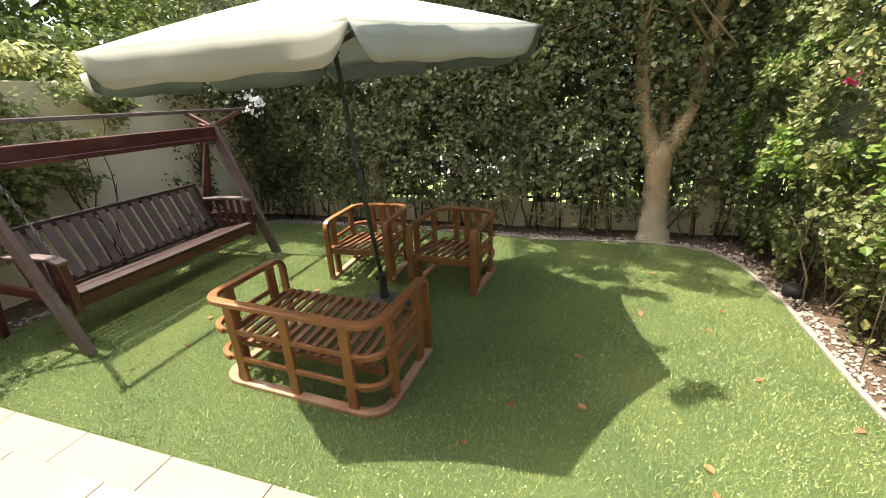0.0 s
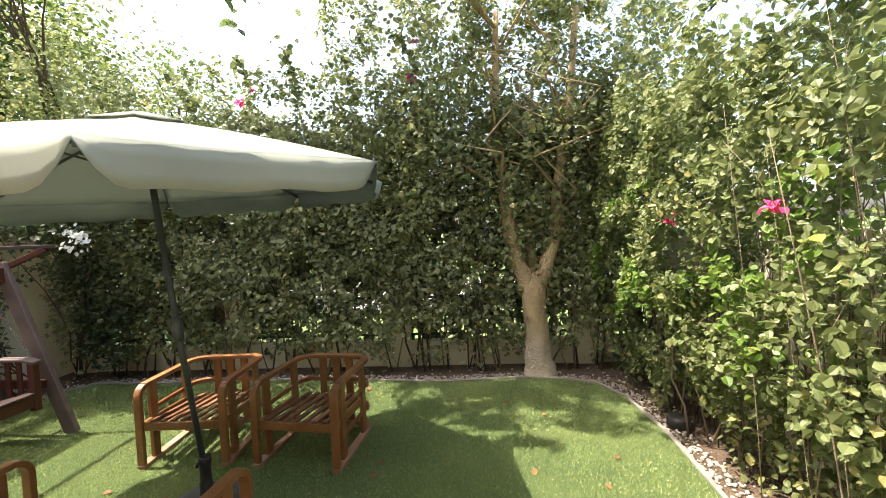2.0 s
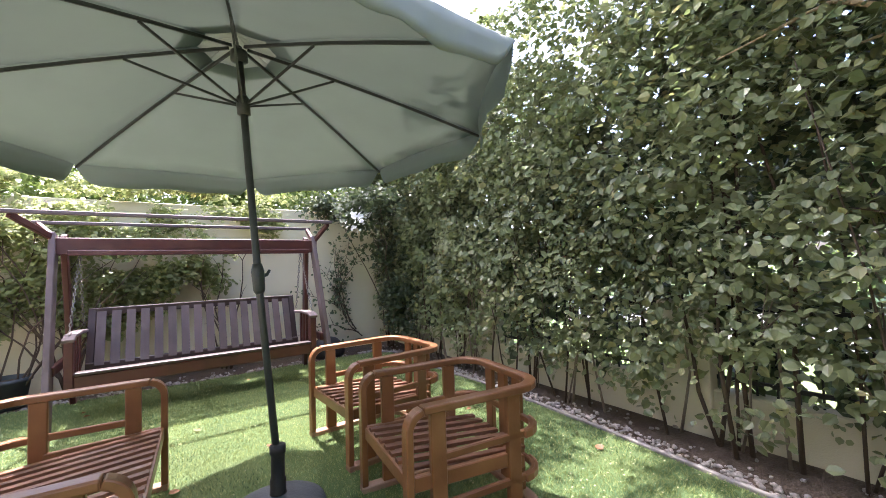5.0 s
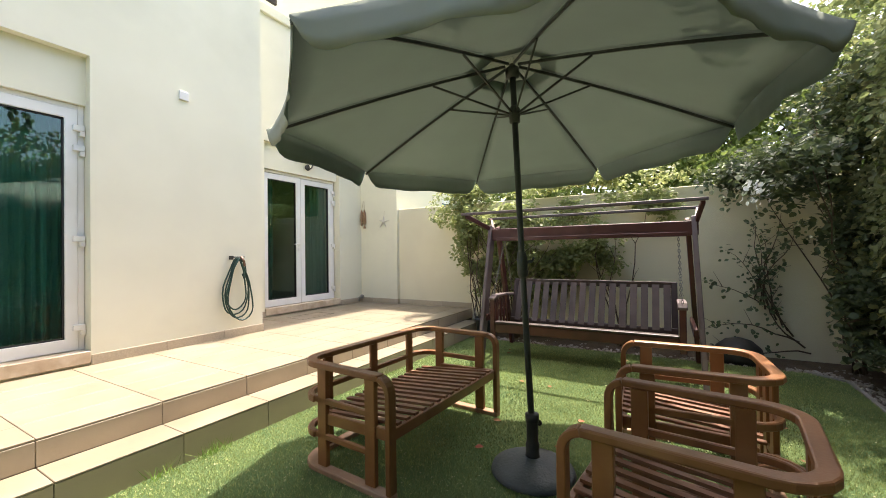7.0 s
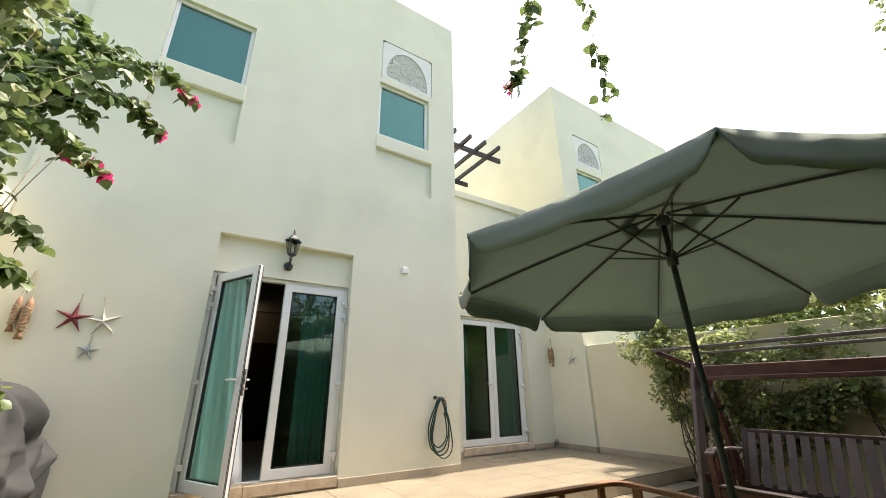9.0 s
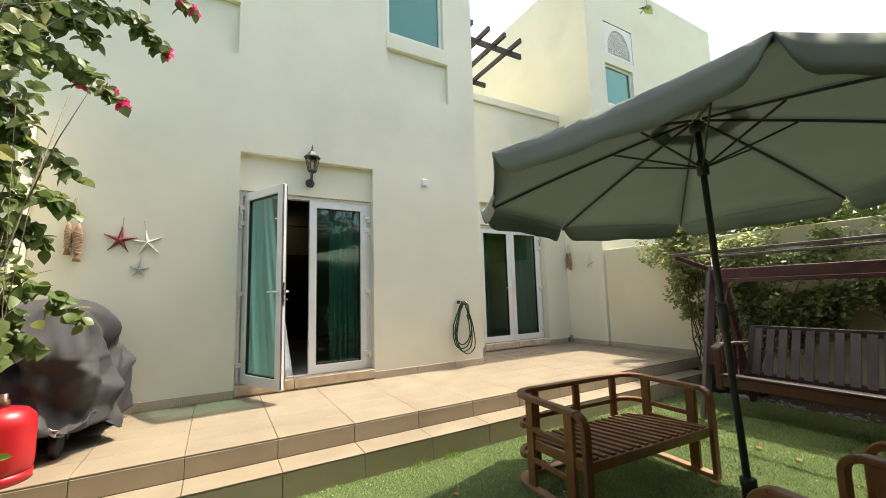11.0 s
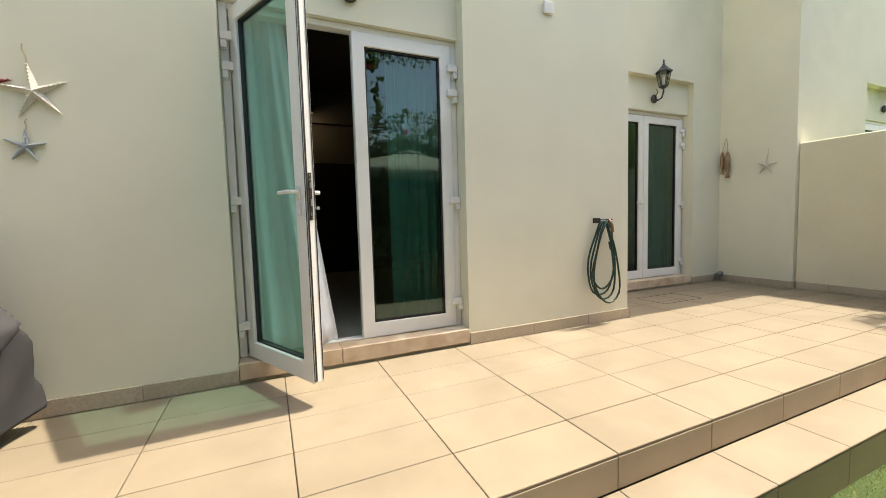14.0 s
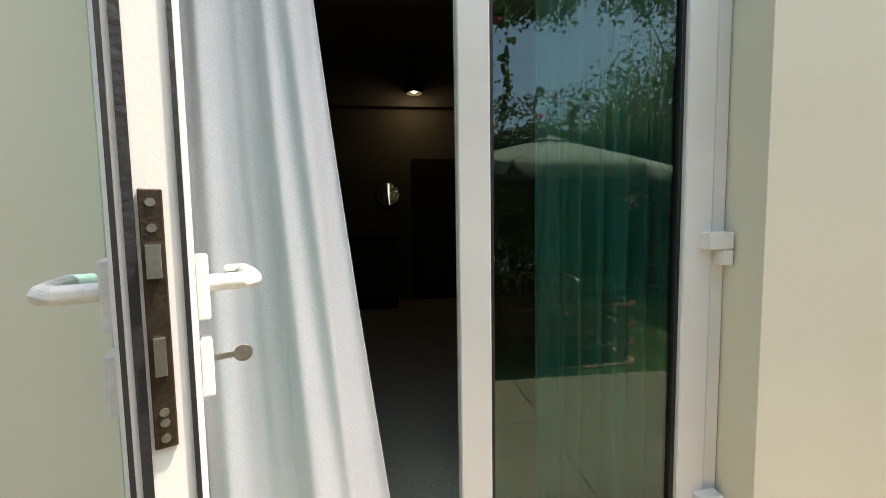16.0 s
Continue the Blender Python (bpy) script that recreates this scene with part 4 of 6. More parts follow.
    g = Geo().tube([Vector((0, 0, 0.24)) + axis * 0, axis * 1.2, hub - o + axis * 0.05], 0.019, 14)
    g.make("pole", UMB_METAL, e, True)
    rotm = axis.to_track_quat("Z", "Y").to_matrix()
    g = Geo().lathe([(0.022, -0.05), (0.034, -0.045), (0.036, 0.04), (0.024, 0.06)], 16, runner - o, rotm)
    g.make("runner", UMB_METAL, e, True)
    Geo().lathe([(0.022, -0.04), (0.045, -0.03), (0.045, 0.02), (0.02, 0.04)], 16, hub - o, rotm).make("hub", UMB_METAL, e, True)
    kn = axis * 1.235
    g = Geo().lathe([(0.022, -0.09), (0.030, -0.07), (0.033, 0.03), (0.024, 0.07)], 14, kn, rotm)
    g.tube([kn + Vector((0, 0, 0)), kn + Vector((0.03, -0.05, 0.01)), kn + Vector((0.035, -0.065, 0.035))], [0.012, 0.010, 0.007], 8)
    g.make("joint", UMB_METAL, e, True)
    # weighted foot
    g = Geo().lathe([(0.235, 0.0), (0.245, 0.012), (0.235, 0.035), (0.20, 0.05), (0.15, 0.075), (0.07, 0.095), (0.045, 0.10)], 32)
    g.make("base", UMB_BASE, e, True)
    g = Geo().lathe([(0.044, 0.098), (0.040, 0.11), (0.040, 0.17), (0.034, 0.18), (0.034, 0.30), (0.040, 0.305), (0.040, 0.345), (0.028, 0.35)], 18)
    g.tube([(0.035, -0.01, 0.27), (0.065, -0.02, 0.27)], 0.006, 8).lathe([(0.018, -0.004), (0.018, 0.004)], 10, (0.068, -0.021, 0.27), Matrix.Rotation(math.pi / 2, 3, "Y"))
    g.make("collar", IRON, e, True)
    return tagged(e, "faded sage green garden parasol on a round base", "parasol")


parasol((2.40, -3.745, 0.0), (2.545, -3.60), 1.512, 2.112, 2.53)


# ---- garden swing ----
def swing():
    e = empty("garden_swing", (4.9, -3.6, 0))
    o = Vector((4.9, -3.6, 0))
    yn, ys = -2.47, -4.71
    g = Geo()
    for y in (yn, ys):
        foot = Vector((4.40, y - 0.03, 0.0)) - o
        head = Vector((4.93, y + 0.02, 1.63)) - o
        Geo().sweep([foot, head], 0.045, 0.135, (1, 0, 0.3)).make("front_leg", SWING_GREY, e, bevel=0.006)
        rear = Vector((5.50, y - 0.03, 0.0)) - o
        s = 0.06 if y == yn else -0.06
        Geo().sweep([rear, head + Vector((0.06, -s * 0.9, 0.0))], 0.045, 0.095, (1, 0, -0.3)).make("rear_leg", SWING_RED, e, bevel=0.006)
        Geo().bar(Vector((4.56, y - s * 0.6, 0.50)) - o, Vector((5.36, y - s * 0.6, 0.50)) - o, 0.035, 0.08).make("cross_brace", SWING_RED, e, bevel=0.005)
    Geo().box(-0.035, 0.035, ys - o.y - 0.02, yn - o.y + 0.02, 1.45, 1.60).make("top_beam", SWING_RED, e, bevel=0.006)
    Geo().box(-0.065, -0.036, ys - o.y + 0.08, yn - o.y - 0.08, 1.44, 1.485).make("beam_trim", SWING_RED, e, bevel=0.004)
    # roof frame: two long bars on sloping arms
    for x in (4.50, 5.36):
        Geo().bar(Vector((x, -2.22, 1.775)) - o, Vector((x, -4.79, 1.775)) - o, 0.045, 0.032).make("roof_bar", SWING_SLAT, e, bevel=0.004)
    for y, yy in ((-2.27, yn), (-4.75, ys)):
        for x in (4.52, 5.34):
            Geo().bar(Vector((4.93, yy, 1.58)) - o, Vector((x, y, 1.755)) - o, 0.035, 0.05).make("roof_arm", SWING_RED, e, bevel=0.004)
    # bench
    yb0, yb1 = -4.54, -2.64
    zs = 0.40
    Geo().box(4.52 - o.x, 4.58 - o.x, yb0 - o.y, yb1 - o.y, zs - 0.06, zs + 0.045).make("seat_front_board", SWING_RED, e, bevel=0.008)
    Geo().box(4.505 - o.x, 4.60 - o.x, yb0 - o.y, yb1 - o.y, zs + 0.046, zs + 0.072).make("seat_front_cap", SWING_DARK, e, bevel=0.008, seg=2)
    Geo().box(5.08 - o.x, 5.12 - o.x, yb0 - o.y, yb1 - o.y, zs - 0.13, zs - 0.05).make("seat_rear_board", SWING_RED, e, bevel=0.006)
    for y in (yb0 + 0.02, yb1 - 0.02, (yb0 + yb1) / 2):
        Geo().bar(Vector((4.58, y, zs)) - o, Vector((5.10, y, zs - 0.09)) - o, 0.035, 0.09).make("seat_bearer", SWING_RED, e, bevel=0.004)
    for k in range(7):
        x = 4.61 + 0.07 * k
        Geo().box(x - o.x - 0.029, x - o.x + 0.029, yb0 - o.y, yb1 - o.y, zs + 0.040 - 0.016 * k, zs + 0.058 - 0.016 * k).make("seat_slat", SWING_DARK, e, bevel=0.004)
    # reclined back with upright slats
    bl, bt = Vector((5.06, 0, zs + 0.02)), Vector((5.26, 0, 0.905))
    for p, hgt in ((bt, 0.07), (bl, 0.06)):
        Geo().bar(Vector((p.x, yb0, p.z)) - o, Vector((p.x, yb1, p.z)) - o, 0.035, hgt).make("back_rail", SWING_DARK, e, bevel=0.005)
    for y in (yb0 + 0.03, yb1 - 0.03):
        Geo().sweep([Vector((bl.x, y, bl.z - 0.05)) - o, Vector((bt.x, y, bt.z + 0.02)) - o], 0.06, 0.035, (1, 0, 0)).make("back_stile", SWING_DARK, e, bevel=0.005)
    first = None
    for k in range(16):
        y = yb0 + 0.10 + (yb1 - yb0 - 0.2) * k / 15
        if first is None:
            first = Geo().sweep([Vector((bl.x - 0.02, yb0 + 0.10, bl.z)) - o, Vector((bt.x - 0.02, yb0 + 0.10, bt.z)) - o], 0.072, 0.014, (1, 0, 0)).make("back_slat", SWING_SLAT, e, bevel=0.003)
        else:
            s = new("back_slat", first.data)
            s.parent = e
            s.location.y = y - (yb0 + 0.10)
    for y, s in ((yb0 - 0.03, -1), (yb1 + 0.03, 1)):
        arm = [Vector((4.50, y, 0.735)), Vector((4.60, y, 0.765)), Vector((4.85, y, 0.765)), Vector((5.24, y, 0.735))]
        Geo().sweep([p - o for p in arm], 0.085, 0.03).make("armrest", SWING_GREY, e, bevel=0.008, seg=2)
        Geo().box(4.515 - o.x, 4.575 - o.x, y - o.y - 0.03, y - o.y + 0.03, zs - 0.10, 0.735).make("arm_post", SWING_RED, e, bevel=0.005)
        for k in range(4):
            x = 4.68 + 0.11 * k
            Geo().box(x - o.x - 0.022, x - o.x + 0.022, y - o.y - 0.010, y - o.y + 0.010, zs, 0.752).make("arm_spindle", SWING_RED, e, bevel=0.003)
        # chains: one link shape, many links
        g = Geo()
        for x in (4.56, 5.22):
            a, b = Vector((4.93, y * 0.985 - 0.05, 1.46)), Vector((x, y, 0.78))
            n = 22
            for i in range(n):
                p = a.lerp(b, (i + 0.5) / n)
                d = (b - a).normalized()
                side = Vector((0, 1, 0)) if i % 2 else d.cross(Vector((0, 1, 0))).normalized()
                g.tube([p + d * (0.020 * math.cos(t)) + side * (0.010 * math.sin(t)) - o for t in np.linspace(0, 2 * math.pi, 9)[:-1]], 0.0035, 5, True)
        g.make("chain", STEEL, e)
    return tagged(e, "dark mahogany garden swing bench hung on chains", "swing")


swing()


# ---- plants ----
LEAF_SHAPE = np.array([(0, 0, 0), (0.42, 0.30, 0.07), (0.36, 0.68, 0.06), (0, 1.0, -0.06), (-0.36, 0.68, 0.06), (-0.42, 0.30, 0.07)])
LEAF_FACES = np.array([(0, 1, 2, 3), (0, 3, 4, 5)])


HALF = [(0, 0, 0), (0.26, 0.09, 0.05), (0.43, 0.30, 0.09), (0.40, 0.52, 0.08), (0.22, 0.78, 0.02), (0, 1.0, -0.10)]
FINE_SHAPE = np.array(HALF + [(-x, y, z) for x, y, z in HALF[1:5]] + [(0, 0.5, 0.0)])
FINE_FACES = np.array([(0, 1, 2, 10), (10, 2, 3, 4), (10, 4, 5, 9), (10, 9, 8, 7), (10, 7, 6, 0)])


def leaves(name, pts, aim, size, material, droop=0.4, spread=0.8, vary=0.35, fine=False):
    """One mesh of many folded leaves at pts, facing roughly along aim."""
    k = len(pts)
    shape, quads = (FINE_SHAPE, FINE_FACES) if fine else (LEAF_SHAPE, LEAF_FACES)
    nv, nf = len(shape), len(quads)
    nrm = aim + np.random.normal(0, spread, (k, 3))
    nrm[:, 2] += 0.5
    nrm /= np.linalg.norm(nrm, axis=1)[:, None]
    tip = np.random.normal(0, 1, (k, 3))
    tip[:, 2] -= droop * 2
    tip -= nrm * np.sum(tip * nrm, 1)[:, None]
    tip /= np.linalg.norm(tip, axis=1)[:, None] + 1e-9
    side = np.cross(tip, nrm)
    s = size * np.random.uniform(1 - vary, 1 + vary, k)
    wide = s * np.random.uniform(0.75, 1.05, k)
    co = (pts[:, None, :] + side[:, None, :] * (shape[None, :, 0] * wide[:, None])[:, :, None]
          + tip[:, None, :] * (shape[None, :, 1] * s[:, None])[:, :, None] + nrm[:, None, :] * (shape[None, :, 2] * s[:, None])[:, :, None])
    faces = (quads[None] + (np.arange(k) * nv)[:, None, None]).reshape(-1, 4)
    me = bpy.data.meshes.new(name)
    me.vertices.add(nv * k); me.vertices.foreach_set("co", co.reshape(-1))
    me.loops.add(4 * nf * k); me.loops.foreach_set("vertex_index", faces.reshape(-1).astype(np.int32))
    me.polygons.add(nf * k); me.polygons.foreach_set("loop_start", np.arange(0, 4 * nf * k, 4, dtype=np.int32))
    me.polygons.foreach_set("use_smooth", np.full(nf * k, fine, dtype=bool))
    me.update(); me.validate()
    me.materials.append(material)
    return new(name, me)


def bumpy(x, y, z, f=1.0):
    return noise.noise(Vector((x * f, y * f, z * f)))


def hedge_points(count, length, depth, z0, z1, at, clump=1.7, gap=-0.22, seed=0.0):
    """Points in a slab-shaped crown with clumps, gaps and a ragged top. at(u, v, z): place."""
    out = []
    while len(out) < count:
        u, v = random.random() * length, random.random() ** 1.5
        top = z1 + 0.35 * bumpy(u, seed, 3.1, 0.9) + 0.22 * bumpy(u, seed, 7.7, 3.1)
        z = z0 + (top - z0) * random.random() ** 0.92
        face = 0.5 + 0.5 * bumpy(u, z, seed, clump) + 0.25 * bumpy(u, z, seed + 5, clump * 2.6)
        if bumpy(u, z, seed + 9 + v * 0.6, 2.9) < gap:
            continue
        if z < z0 + 0.45 and random.random() > ((z - z0) / 0.45) ** 0.8:
            continue
        out.append(at(u, v * depth - 0.20 * face, z))
    return np.array(out)


def stems(count, at, h0, h1, material, name, label, r=0.011, parent=None):
    g = Geo()
    for _ in range(count):
        p = Vector(at())
        top = Vector((p.x + random.uniform(-0.35, 0.35), p.y + random.uniform(-0.2, 0.2), random.uniform(h0, h1)))
        mid = p.lerp(top, 0.5) + Vector((random.uniform(-0.12, 0.12), random.uniform(-0.08, 0.08), 0))
        rr = r * random.uniform(0.6, 1.5)
        path = [p, p.lerp(mid, 0.5) + Vector((random.uniform(-0.04, 0.04), 0, 0)), mid, mid.lerp(top, 0.5), top]
        g.tube(path, [rr, rr * 0.9, rr * 0.75, rr * 0.55, rr * 0.3], 6)
        for _ in range(2):
            q = mid.lerp(top, random.random())
            d = Vector((random.uniform(-0.3, 0.3), random.uniform(-0.2, 0.2), random.uniform(0.05, 0.4)))
            g.tube([q, q + d * 0.5 + Vector((0, 0, 0.03)), q + d], [rr * 0.5, rr * 0.35, rr * 0.2], 5)
    return g.make(name, material, parent, smooth=True)


def shrub(name, label, category, parts, kind=""):
    e = empty(name)
    for p in parts:
        p.parent = e
    return tagged(e, label, category, kind=kind)


# back hedge along the fence
pts = hedge_points(44000, 7.7, 0.62, 0.42, 3.25, lambda u, v, z: (-1.65 + u, -6.12 - v, z), seed=1.0)
pts2 = np.concatenate([hedge_points(7000, 7.7, 0.9, 0.5, 3.5, lambda u, v, z: (-1.65 + u, -6.45 - v, z), seed=4.0, gap=-0.05), hedge_points(9000, 7.7, 0.5, 2.1, 3.75, lambda u, v, z: (-1.65 + u, -6.0 - v, z), seed=6.0, gap=0.0), hedge_points(11000, 4.6, 0.7, 2.7, 4.9, lambda u, v, z: (-2.2 + u, -6.45 - v, z), seed=8.0, gap=0.06)])
low = hedge_points(2600, 7.5, 0.35, 0.10, 0.75, lambda u, v, z: (-1.6 + u, -6.15 - v, z), seed=2.0, gap=0.1)
a = leaves("leaves", np.concatenate([pts, low]), np.array((0, 0.9, 0.8)), 0.058, LEAF_HEDGE, spread=1.0, vary=0.5)
b = leaves("leaves", pts2, np.array((0, 0.6, 0.6)), 0.056, LEAF_TOP, vary=0.5)
c = stems(48, lambda: (random.uniform(-1.6, 5.6), random.uniform(-6.40, -6.16), -0.02), 1.0, 2.9, TWIG, "stems", "")
d = stems(26, lambda: (random.uniform(-1.4, 5.4), random.uniform(-6.38, -6.14), -0.02), 0.7, 1.8, TWIG_PALE, "stems", "", 0.009)
# deep layer seen through gaps, its shade painted as darker leaves
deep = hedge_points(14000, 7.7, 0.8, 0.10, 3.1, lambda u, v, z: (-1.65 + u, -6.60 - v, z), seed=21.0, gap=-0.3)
k2 = leaves("leaves", deep, np.array((0, 0.8, 0.35)), 0.115, LEAF_SHADE, spread=1.0)
shrub("hedge", "dense dark green leafy hedge behind the low fence wall", "hedge", [a, b, c, d, k2], "stuff")

# side hedge on the west border
pts = hedge_points(15000, 3.5, 0.60, 0.40, 3.1, lambda u, v, z: (-1.06 - v - 0.10 * (z < 0.8), -2.75 - u, z), seed=11.0, gap=0.04)
pts2 = hedge_points(10500, 3.5, 0.50, 0.75, 3.3, lambda u, v, z: (-0.95 - v, -2.75 - u, z), seed=14.0, gap=0.10)
a = leaves("leaves", pts, np.array((0.7, 0, 0.4)), 0.049, LEAF_BRIGHT, spread=1.2, vary=0.5)
thin = np.array([p[1] < -3.35 or random.random() < 0.45 or p[2] > 2.6 for p in pts2])
pts2 = pts2[thin]
young = np.array([bumpy(p[0], p[1], p[2], 1.5) > 0.02 and p[2] < 2.1 for p in pts2])
b = leaves("leaves", pts2[~young], np.array((0.6, 0, 0.6)), 0.049, LEAF_BRIGHT, spread=1.2, vary=0.5)
b2 = leaves("leaves", pts2[young], np.array((0.6, 0, 0.6)), 0.048, LEAF_VIVID, spread=1.2, vary=0.5)
c2 = stems(16, lambda: (random.uniform(-1.35, -1.0), random.uniform(-3.6, -2.6), -0.02), 1.2, 2.9, TWIG_PALE, "stems", "", 0.0035)
c = stems(42, lambda: (random.uniform(-1.6, -1.2), random.uniform(-6.1, -1.9), -0.02), 0.9, 2.6, TWIG_PALE, "stems", "", 0.0065)
d = stems(40, lambda: (random.uniform(-1.65, -1.15), random.uniform(-6.1, -1.9), -0.02), 0.9, 2.6, TWIG, "stems", "", 0.0055)
near = hedge_points(4200, 3.2, 0.38, 0.02, 0.85, lambda u, v, z: (-1.24 - v, -2.9 - u, z), seed=17.0, gap=0.0)
b3 = leaves("leaves", near, np.array((0.7, 0, 0.6)), 0.050, LEAF_BRIGHT, spread=1.2, vary=0.5)
shrub("side_hedge", "sunlit green flowering hedge on the side border", "hedge", [a, b, b2, b3, c, c2, d], "stuff")


# tree in the corner
def corner_tree():
    e = empty("garden_tree", (-0.25, -6.12, 0))
    o = Vector((-0.25, -6.12, 0))
    def limb(path, radii, name="limb", material=BARK, sides=14):
        g = Geo()
        pts = []
        rr = []
        for i in range(len(path) - 1):
            for t in np.linspace(0, 1, 5)[: 5 if i == len(path) - 2 else 4]:
                pts.append(Vector(path[i]).lerp(Vector(path[i + 1]), t) + Vector((0.012 * bumpy(i + t, 3, 1, 2), 0.012 * bumpy(i + t, 7, 1, 2), 0)))
                rr.append(radii[i] * (1 - t) + radii[i + 1] * t + 0.008 * bumpy(i + t, 11, 2, 3))
        g.tube(pts, rr, sides)
        return g.make(name, material, e, smooth=True)
    limb([(0, 0.03, -0.03), (0.01, 0.02, 0.10), (0.03, 0, 0.42), (0.05, 0, 0.75), (0.06, 0, 1.05), (0.06, 0, 1.22)], [0.215, 0.175, 0.150, 0.142, 0.148, 0.05], "trunk", TRUNK, 18)
    limb([(0.08, 0, 0.98), (0.19, -0.02, 1.25), (0.31, -0.05, 1.62), (0.37, -0.08, 2.2), (0.45, -0.15, 3.2), (0.4, -0.1, 4.4)], [0.12, 0.098, 0.088, 0.078, 0.06, 0.03])
    limb([(0.03, 0, 0.98), (-0.10, -0.02, 1.28), (-0.22, -0.04, 1.66), (-0.28, -0.06, 2.2), (-0.42, 0, 3.2), (-0.5, 0.1, 4.3)], [0.11, 0.090, 0.080, 0.072, 0.055, 0.03])
    limb([(0.05, -0.05, 1.0), (0.05, -0.12, 1.5), (0.07, -0.2, 2.4), (-0.05, -0.3, 3.6)], [0.07, 0.055, 0.045, 0.02])
    for _ in range(26):
        s = random.choice((-1, 1))
        z = random.uniform(2.0, 4.0)
        x = 0.4 if s > 0 else -0.35
        limb([(x, -0.1, z), (x + random.uniform(-0.5, 0.5), random.uniform(-0.2, 0.6), z + random.uniform(0.1, 0.5)), (x + random.uniform(-1.1, 1.1), random.uniform(-0.4, 1.0), z + random.uniform(0.1, 0.9))], [0.018, 0.011, 0.004], "branch", BARK, 6)
    pts = []
    while len(pts) < 9500:
        x, y, z = random.gauss(0, 0.95), random.gauss(0.0, 0.55), random.uniform(2.0, 5.6)
        if y > 0.70 or bumpy(x, y, z, 1.9) < 0.0 or (z < 2.6 and random.random() < 0.5) or (y > 0.0 and abs(x) < 0.75 and z < 4.3 and random.random() < 0.6):
            continue
        pts.append((x, y, z))
    n = len(pts)
    while len(pts) < n + 6500:
        x, y, z = random.uniform(1.3, 4.1), random.uniform(0.0, 1.75), 5.3 + random.gauss(0, 0.14)
        if bumpy(x * 0.9, y * 1.3, 4.0, 3.4) + 0.55 * bumpy(x, y, 8.0, 8.5) > -0.32 + 0.52 * max(0.0, y - 0.55) + 0.12 * max(0.0, x - 3.6):
            pts.append((x, y, z))
    for k in range(5):
        limb([(0.40, -0.10, 4.2), (1.0, 0.1 + 0.1 * k, 4.75), (2.0 + 0.45 * k, 0.3 + 0.22 * k, 4.95), (3.0 + 0.2 * k, 0.2 + 0.28 * k, 5.25)], [0.022, 0.016, 0.010, 0.005], "branch", BARK, 6)
    pts = np.array(pts)
    pick = np.random.random(len(pts)) < 0.5
    leaves("leaves", pts[pick], np.array((0, 0.3, 0.6)), 0.066, LEAF_HEDGE, spread=1.0, vary=0.5).parent = e
    leaves("leaves", pts[~pick], np.array((0, 0.3, 0.6)), 0.064, LEAF_TOP, spread=1.0, vary=0.5).parent = e
    tagged(e, "forked garden tree with limewashed foot and small leaves", "tree")


corner_tree()


# climbing bushes on the east wall
def wall_bush(name, label, blobs, count, material, size, stem_spots, colour=TWIG):
    e = empty(name)
    pts = []
    while len(pts) < count:
        cx, cy, cz, rx, ry, rz = random.choice(blobs)
        p = Vector((random.gauss(0, 0.45), random.gauss(0, 0.45), random.gauss(0, 0.45)))
        if p.length > 1.05:
            continue
        x, y, z = cx + p.x * rx, cy + p.y * ry, cz + p.z * rz
        if x > 6.10 and z < 2.2 or bumpy(x, y, z, 2.6) < -0.12 or z < 0.05 or (x < -1.74 and z < 1.72):
            continue
        pts.append((x, y, z))
    leaves("leaves", np.array(pts), np.array((-0.5, 0, 0.7)), size, material).parent = e
    g = Geo()
    for (x, y), (cx, cy, cz, *_r) in [(s, b) for s in stem_spots for b in blobs]:
        if abs(cy - y) > 1.0:
            continue
        a, b = Vector((x + random.uniform(-0.06, 0.06), y + random.uniform(-0.08, 0.08), 0.0)), Vector((cx, cy, cz))
        sway, path = Vector((0, 0, 0)), []
        for i in range(8):
            t = i / 7
            sway = sway + Vector((random.uniform(-0.045, 0.045), random.uniform(-0.075, 0.075), random.uniform(-0.03, 0.03)))
            bow = Vector((-0.08, 0, 0.10)) * math.sin(math.pi * t)
            path.append(a.lerp(b, t) + (sway + bow) * min(1, 3 * t))
        for p in path:
            p.x = min(p.x, 6.11)
        g.tube(path, [0.011 - 0.0011 * i for i in range(8)], 6)
        for i in (3, 5):
            d = Vector((random.uniform(-0.12, 0.05), random.uniform(-0.28, 0.28), random.uniform(0.0, 0.28)))
            g.tube([path[i], path[i] + d * 0.5 + Vector((0, 0, 0.03)), path[i] + d], [0.005, 0.0035, 0.0015], 5)
    g.make("stems", colour, e, smooth=True)
    return tagged(e, label, "bush")


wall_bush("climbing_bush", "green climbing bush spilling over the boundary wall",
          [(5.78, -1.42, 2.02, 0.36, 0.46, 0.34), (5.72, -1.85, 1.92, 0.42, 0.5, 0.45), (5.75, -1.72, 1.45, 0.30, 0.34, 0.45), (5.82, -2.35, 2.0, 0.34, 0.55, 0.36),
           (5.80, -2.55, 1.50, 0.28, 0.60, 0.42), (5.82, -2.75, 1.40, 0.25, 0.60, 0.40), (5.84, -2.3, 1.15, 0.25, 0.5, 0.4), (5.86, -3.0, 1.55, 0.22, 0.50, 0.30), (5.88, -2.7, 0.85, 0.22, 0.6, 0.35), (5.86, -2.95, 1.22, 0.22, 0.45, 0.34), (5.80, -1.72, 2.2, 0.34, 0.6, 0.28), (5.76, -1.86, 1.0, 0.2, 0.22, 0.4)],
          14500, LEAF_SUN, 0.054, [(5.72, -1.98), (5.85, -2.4)])
